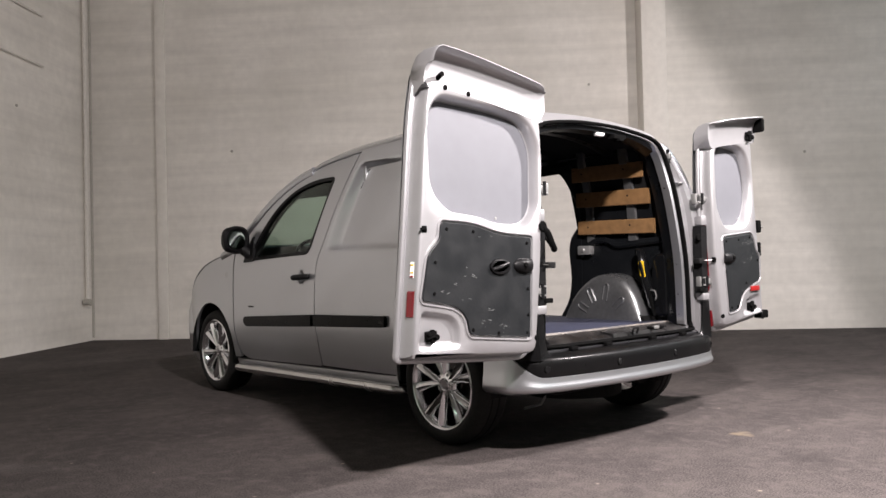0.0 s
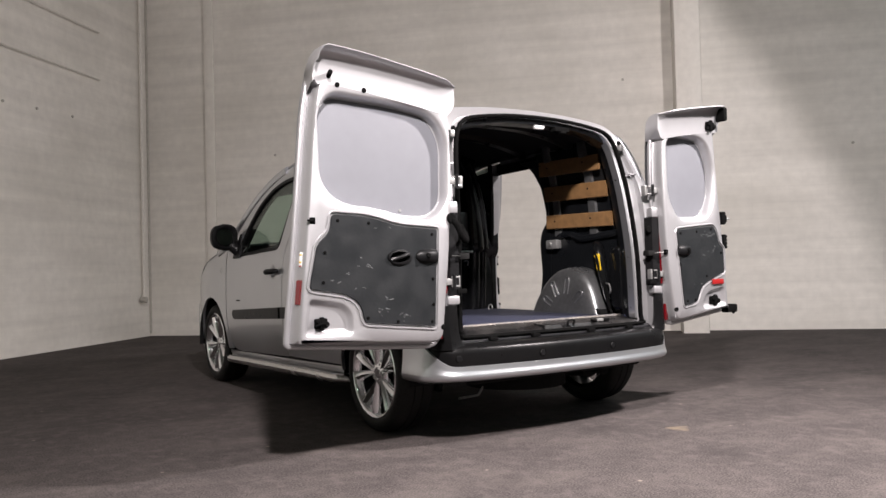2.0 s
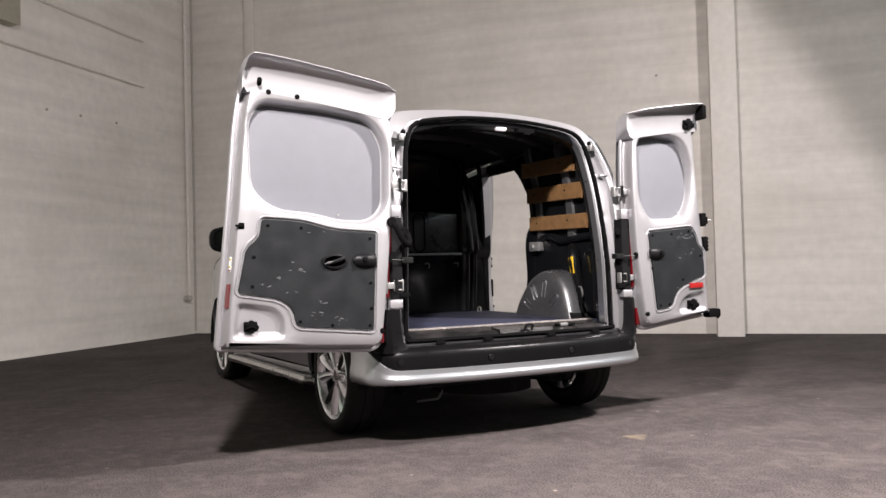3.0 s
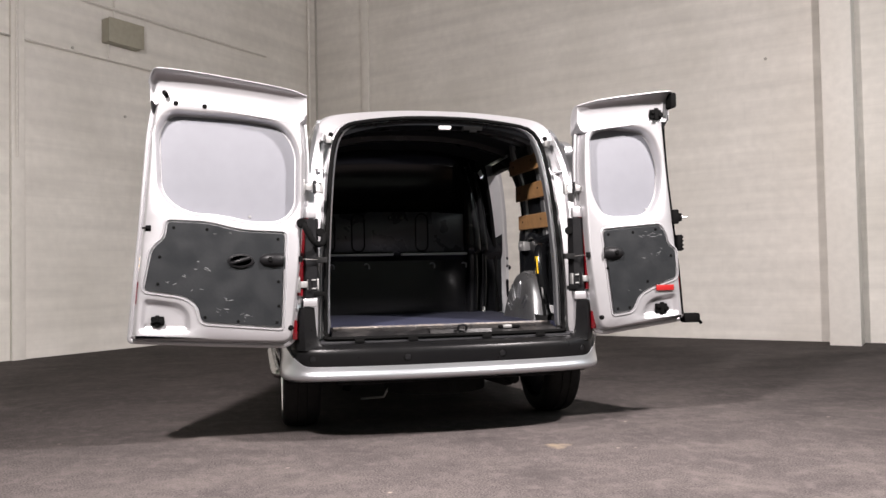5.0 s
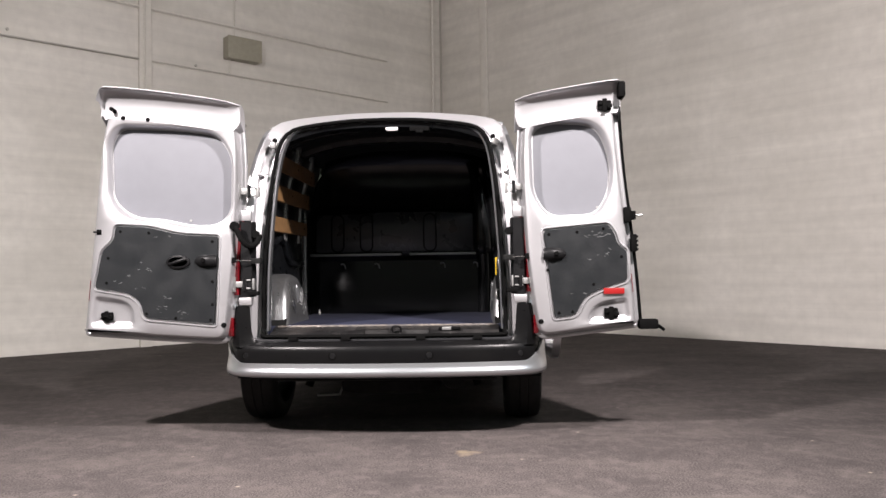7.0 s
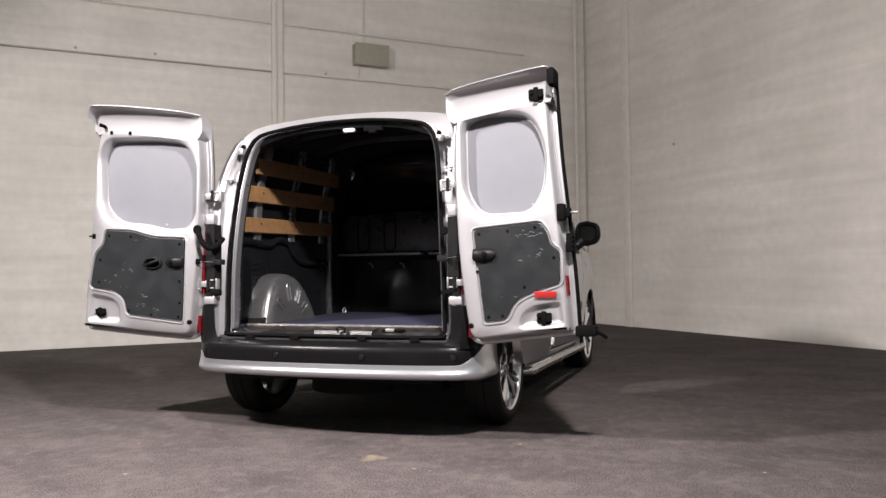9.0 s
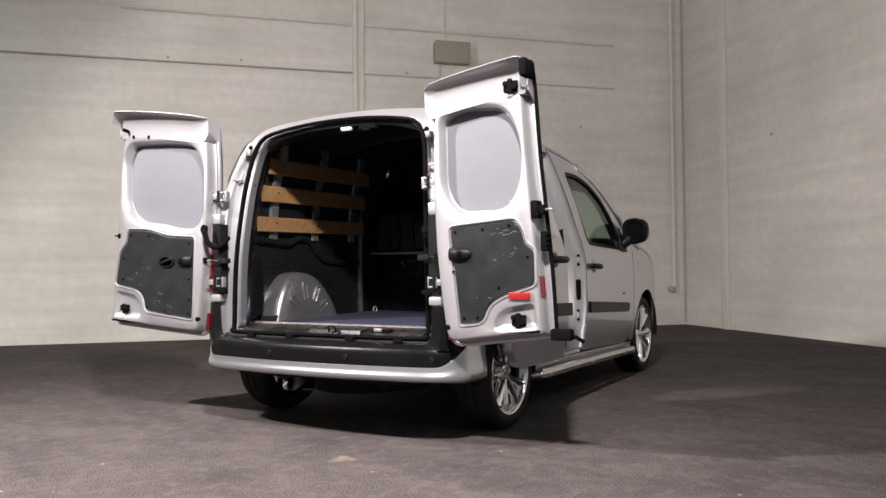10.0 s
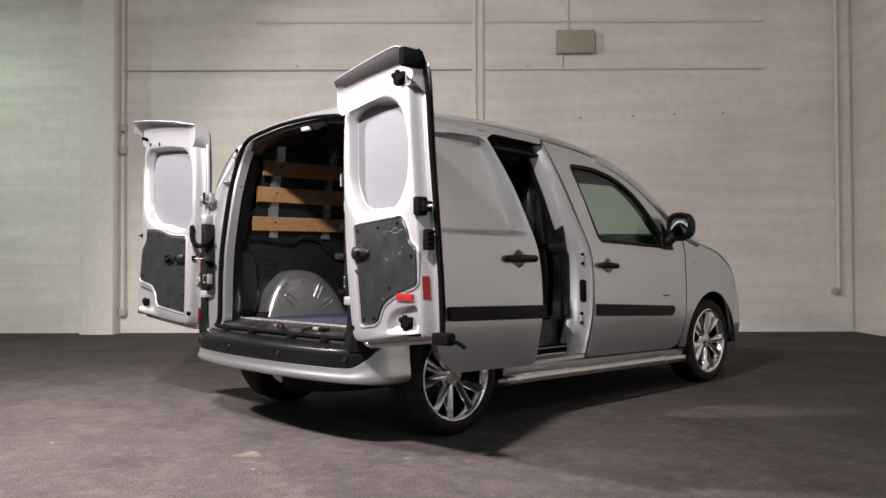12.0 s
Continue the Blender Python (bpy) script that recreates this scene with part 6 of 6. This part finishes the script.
# vent slits in the left wall ahead of the trim
bm = bmesh.new()
for i in range(5):
    for j in range(3):
        y, z = -0.215 + 0.035 * j + 0.012 * i, 0.80 + 0.032 * i
        tube(bm, [(-0.727, y, z), (-0.727, y + 0.018, z + 0.012)], 0.004, 5)
part("vent_slits", bm, M_LINING, van)
# bracket on the right wall by the side opening
br = part("wall_bracket", box(bmesh.new(), 0.692, 0.742, 0.225, 0.335, 0.99, 1.052, 0.008), M_STEEL, van, "grey steel bracket on the side wall")
part("bracket_bolt", disc(bmesh.new(), (0.692, 0.285, 1.022), (-1, 0, 0), 0.014, 0.01, 10, 0.003), M_STEEL, br)
# upright rail on the left wall near the bulkhead and lashing eyes
part("upright_rail", box(bmesh.new(), -0.735, -0.70, 0.80, 0.83, FLOOR_Z, 1.64, 0.006), M_CARGO, van, "grey upright rail on the side wall")
for x, y in ((-0.62, 0.86), (0.60, 0.86)):
    part("lashing_eye", tube(bmesh.new(), [(x, y + 0.022 * math.cos(a), FLOOR_Z + 0.022 + 0.022 * math.sin(a)) for a in [2 * math.pi * k / 16 for k in range(17)]], 0.004, 6, False), M_STEEL, van, "steel lashing eye")

# jack strapped over the right wheel box
jack = thing("car_jack", "black car jack with yellow label strapped to the wall", "jack")
bm = bmesh.new()
pts = spline([(0.66, -0.285, 0.66), (0.645, -0.265, 0.78), (0.64, -0.24, 0.90), (0.655, -0.21, 0.985), (0.69, -0.17, 1.0)], 5)
tube(bm, pts, lambda t: 0.030 - 0.010 * abs(t - 0.55), 12, True, 1.3)
part("jack_arm", bm, M_BULK, jack)
part("jack_screw", tube(bmesh.new(), [(0.63, -0.315, 0.60), (0.625, -0.27, 0.80)], 0.010, 8), M_RUBBER, jack)
bm = bmesh.new()
rows = loft(bm, [[(0.607 + d, y, z) for y, z in l] for l, d in ((rounded([(-0.272, 0.84), (-0.236, 0.845), (-0.218, 0.935), (-0.252, 0.945)], 0.008), 0.012), (rounded([(-0.272, 0.84), (-0.236, 0.845), (-0.218, 0.935), (-0.252, 0.945)], 0.008), 0.0))])
bm.faces.new(rows[-1])
bmesh.ops.recalc_face_normals(bm, faces=bm.faces[:])
part("yellow_plate", bm, M_YELLOW, jack, "yellow label plate")
part("crank_hook", tube(bmesh.new(), spline([(0.62, -0.30, 0.76), (0.61, -0.335, 0.755), (0.61, -0.345, 0.72), (0.62, -0.33, 0.70)], 4), 0.005, 6), M_STEEL, jack)

# ---- side door opening on the right: jamb, pillar face, step, rail ----
bm = bmesh.new()
edge = [(0.862, 1.622), (1.005, 1.275), (1.143, 0.95), (1.152, 0.62), (1.095, 0.345)]
sp = spline([(0, y, z) for y, z in edge], 6)
jamb_w = curve([(0.34, 1.0), (1.05, 0.95), (1.30, 0.6), (1.50, 0.42), (1.62, 0.32)])
loft(bm, [[(side_x(1.0, p.z) + dx, p.y + dy * jamb_w(p.z), p.z) for p in sp] for dx, dy in ((-0.004, 0.004), (-0.024, 0.002), (-0.030, -0.006), (-0.034, -0.014), (-0.046, -0.066), (-0.066, -0.086), (-0.115, -0.098), (-0.140, -0.104))], False)
bmesh.ops.recalc_face_normals(bm, faces=bm.faces[:])
thicken(bm, 0.004)
jamb = part("side_jamb", bm, M_INNER, van, "silver jamb of the side door opening", 40)
bm = tube(bmesh.new(), [(side_x(1.0, p.z) - 0.143, p.y - 0.114 * jamb_w(p.z) - 0.004, p.z) for p in sp], 0.016, 8)
part("side_seal", bm, M_RUBBER, jamb, "black rubber door seal")
bm = box(bmesh.new(), 0.836, 0.866, 1.082, 1.132, 0.66, 0.80, 0.014)
part("jamb_catch", bm, M_RUBBER, jamb, "black catch in the jamb")
for z in (0.90, 0.955, 0.535, 0.59):
    part("jamb_bolt", disc(bmesh.new(), (0.852, 1.100 if z > 0.7 else 1.086, z), (1, -0.1, 0), 0.011, 0.012, 8, 0.003), M_RUBBER, jamb)
for z in (0.93, 0.565):
    part("jamb_link", box(bmesh.new(), 0.848, 0.862, (1.093 if z > 0.7 else 1.079), (1.107 if z > 0.7 else 1.093), z - 0.028, z + 0.028, 0.004), M_STEEL, jamb)
# top rail
bm = bmesh.new()
loft(bm, [[(side_x(0.6, z) + dx, y, z + (1.632 - 1.66) * max(0, (y - 0.3)) * 0.6) for y in [0.30 + 0.06 * k for k in range(11)]] for dx, z in ((-0.004, 1.655), (-0.012, 1.635), (-0.06, 1.628), (-0.065, 1.59), (-0.04, 1.575), (-0.045, 1.565), (-0.12, 1.555))], False)
bmesh.ops.recalc_face_normals(bm, faces=bm.faces[:])
thicken(bm, 0.004)
part("upper_rail", bm, M_DARK, van, "dark upper guide rail of the sliding door", 40)
# step and lower rail
bm = bmesh.new()
loft(bm, [[(x, y, z) for y in [0.36 + 0.062 * k for k in range(13)]] for x, z in ((0.858, 0.318), (0.855, 0.338), (0.82, 0.345), (0.80, 0.352), (0.795, 0.395), (0.76, 0.40))], False)
bmesh.ops.recalc_face_normals(bm, faces=bm.faces[:])
thicken(bm, 0.004)
step = part("entry_step", bm, M_INNER, van, "silver sill step of the side opening", 40)
bm = bmesh.new()
loft(bm, [[(x, y, z) for y in [0.36 + 0.062 * k for k in range(13)]] for x, z in ((0.762, 0.398), (0.745, 0.42), (0.74, 0.555), (0.70, 0.569))], False)
bmesh.ops.recalc_face_normals(bm, faces=bm.faces[:])
part("step_riser", thicken(bm, 0.004), M_BULK, step, "black plastic riser")
part("step_tread", box(bmesh.new(), 0.765, 0.795, 0.40, 1.02, 0.398, 0.408, 0.004), M_RUBBER, step)
part("guide_slot", box(bmesh.new(), 0.795, 0.806, 0.42, 1.0, 0.360, 0.392, 0.004), M_RUBBER, step)
# rail slot along the flank behind the opening
side_sheet("flank_rail", 1, [(-0.30, 0.935, 0.005), (0.34, 0.935, 0.005), (0.34, 0.955, 0.005), (-0.30, 0.955, 0.005)], M_RUBBER, van, (), 0.2, 0.004, 0.003)

# ---- outside fittings ----
for s in (-1, 1):
    # tubular side bar
    pts = spline([(s * 0.80, 0.345, 0.245), (s * 0.855, 0.375, 0.252), (s * 0.878, 0.43, 0.254), (s * 0.885, 0.8, 0.252), (s * 0.885, 1.8, 0.236), (s * 0.882, 2.20, 0.228), (s * 0.86, 2.27, 0.226), (s * 0.80, 2.30, 0.225)], 5)
    bar = part("side_bar", tube(bmesh.new(), pts, 0.030, 14), M_CHROME, van, "brushed steel tube below the doors")
    for y in (0.62, 1.3, 2.0):
        part("bar_bracket", box(bmesh.new(), min(s * 0.62, s * 0.88), max(s * 0.62, s * 0.88), y - 0.02, y + 0.02, 0.225, 0.237, 0.003), M_DARK, bar)
    # door mirror: arm, rounded shell, glass facing backwards
    bm = bmesh.new()
    rings = []
    for t, rx, rz in ((0.0, 0.080, 0.082), (0.12, 0.100, 0.098), (0.4, 0.102, 0.102), (0.7, 0.085, 0.088), (0.9, 0.055, 0.06), (1.0, 0.02, 0.025)):
        y = 2.055 + 0.125 * t
        rings.append([(s * (0.968 + rx * math.copysign(abs(math.cos(a)) ** 0.7, math.cos(a))), y, 1.155 + rz * math.copysign(abs(math.sin(a)) ** 0.75, math.sin(a)) * (1 if math.cos(a) < 0.2 else 0.92)) for a in [2 * math.pi * k / 28 for k in range(28)]])
    rr = loft(bm, rings)
    bm.faces.new(rr[-1])
    inner = [(s * (0.968 + 0.060 * math.copysign(abs(math.cos(a)) ** 0.7, math.cos(a))), 2.076, 1.155 + 0.062 * math.copysign(abs(math.sin(a)) ** 0.75, math.sin(a))) for a in [2 * math.pi * k / 28 for k in range(28)]]
    mid = [bm.verts.new(p) for p in inner]
    for k in range(28):
        bm.faces.new((rr[0][k], rr[0][(k + 1) % 28], mid[(k + 1) % 28], mid[k]))
    bmesh.ops.recalc_face_normals(bm, faces=bm.faces[:])
    mir = part("door_mirror", bm, M_BLACK, van, "black door mirror on its arm", 45)
    bm = bmesh.new()
    bm.faces.new([bm.verts.new((p[0], 2.072 - 0.22 * (1.155 - p[2]) + 0.10 * (abs(p[0]) - 0.968), p[2])) for p in inner])
    thicken(bm, 0.004)
    bmesh.ops.recalc_face_normals(bm, faces=bm.faces[:])
    part("mirror_glass", bm, M_MIRROR, mir, "mirror glass")
    bm = tube(bmesh.new(), spline([(s * 0.85, 2.055, 1.035), (s * 0.885, 2.07, 1.06), (s * 0.93, 2.085, 1.10)], 4), 0.028, 10, True, 1.4)
    part("mirror_arm", bm, M_BLACK, mir)
    side_sheet("mirror_base", s, [(1.985, 1.0, 0.01), (2.125, 0.992, 0.01), (2.10, 1.09, 0.03), (2.02, 1.19, 0.03)], M_BLACK, mir, (), 0.1, 0.02, 0.012)
# rear mud flap edges, axle, exhaust, springs and spare wheel cradle seen under the bumper
part("rear_axle", tube(bmesh.new(), [(-0.62, 0.05, 0.30), (0.62, 0.05, 0.30)], 0.05, 12), M_DARK, van)
bm = tube(bmesh.new(), spline([(0.30, 0.5, 0.24), (0.34, 0.1, 0.25), (0.36, -0.25, 0.27), (0.37, -0.52, 0.275)], 5), 0.028, 12)
ex = part("exhaust_pipe", bm, M_DARK, van, "dark exhaust pipe under the bumper")
bm = tube(bmesh.new(), [(0.355, -0.10, 0.26), (0.365, -0.40, 0.272)], lambda t: 0.062, 16, True, 0.8)
part("silencer", bm, M_DARK, ex)
for s in (-1, 1):
    part("shock_absorber", tube(bmesh.new(), [(s * 0.50, -0.10, 0.20), (s * 0.42, -0.02, 0.45)], 0.024, 10), M_DARK, van)
    part("trailing_arm", tube(bmesh.new(), [(s * 0.52, 0.05, 0.27), (s * 0.50, 0.55, 0.28)], 0.03, 8), M_DARK, van)
part("cradle_bar", tube(bmesh.new(), [(-0.43, -0.20, 0.16), (-0.30, -0.20, 0.165), (-0.24, -0.25, 0.29)], 0.007, 6), M_STEEL, van)
bm = disc(bmesh.new(), (0, -0.16, 0.20), (0, 0, 1), 0.29, 0.10, 30, 0.03)
part("spare_wheel", bm, M_DARK, van, "spare wheel slung under the floor")

# ---- cab seen through the side glass ----
for s in (-1, 1):
    bm = bmesh.new()
    rings = []
    for z, y, w, d in ((0.60, 1.34, 0.24, 0.09), (0.75, 1.31, 0.245, 0.085), (0.95, 1.26, 0.235, 0.075), (1.10, 1.22, 0.20, 0.06), (1.15, 1.20, 0.14, 0.04)):
        rings.append([(s * 0.42 + w * math.copysign(abs(math.cos(a)) ** 0.6, math.cos(a)), y + d * math.sin(a), z) for a in [2 * math.pi * k / 20 for k in range(20)]])
    rr = loft(bm, rings)
    bm.faces.new(rr[-1])
    bm.faces.new(rr[0])
    bmesh.ops.recalc_face_normals(bm, faces=bm.faces[:])
    seat = part("cab_seat", bm, M_SEAT, van, "dark fabric cab seat")
    bm = bmesh.new()
    rings = [[(s * 0.42 + 0.12 * k_ * math.copysign(abs(math.cos(a)) ** 0.6, math.cos(a)), 1.17 + 0.045 * k_ * math.sin(a), z) for a in [2 * math.pi * k / 16 for k in range(16)]] for z, k_ in ((1.17, 0.8), (1.20, 1.0), (1.30, 1.0), (1.345, 0.7))]
    rr = loft(bm, rings)
    bm.faces.new(rr[-1])
    bm.faces.new(rr[0])
    bmesh.ops.recalc_face_normals(bm, faces=bm.faces[:])
    part("headrest", bm, M_SEAT, seat)
    part("seat_cushion", box(bmesh.new(), s * 0.42 - 0.24, s * 0.42 + 0.24, 1.33, 1.84, 0.56, 0.72, 0.05), M_SEAT, seat)
bm = bmesh.new()
rows = []
for y, z in ((2.02, 0.55), (2.0, 0.80), (2.03, 0.98), (2.10, 1.03), (2.45, 1.06)):
    rows.append([(x, y - 0.03 * math.cos(x * 3), z + 0.02 * math.cos(x * 4)) for x in [-0.78 + 0.078 * k for k in range(21)]])
loft(bm, rows, False)
bmesh.ops.recalc_face_normals(bm, faces=bm.faces[:])
part("dashboard", thicken(bm, 0.01), M_BLACK, van, "black dashboard")
bm = tube(bmesh.new(), [Vector((-0.42, 1.86, 0.98)) + Vector((0.185 * math.cos(a), 0.08 * math.sin(a), 0.165 * math.sin(a))) for a in [2 * math.pi * k / 28 for k in range(29)]], 0.014, 8, False)
part("steering_wheel", bm, M_BLACK, van, "black steering wheel")
part("cab_floor", box(bmesh.new(), -0.80, 0.80, 1.06, 2.5, 0.33, 0.36, 0.005), M_DARK, van)
bm = bmesh.new()
loft(bm, [[(x, y, roof_z(y) - 0.05 - 0.09 * (abs(x) / 0.66) ** 2.6) for x in [-0.68 + 0.0567 * k for k in range(25)]] for y in (1.05, 1.2, 1.36)], False)
bmesh.ops.recalc_face_normals(bm, faces=bm.faces[:])
part("cab_headliner", thicken(bm, 0.006, lambda co: (0, 0, 1)), M_HEAD, van)
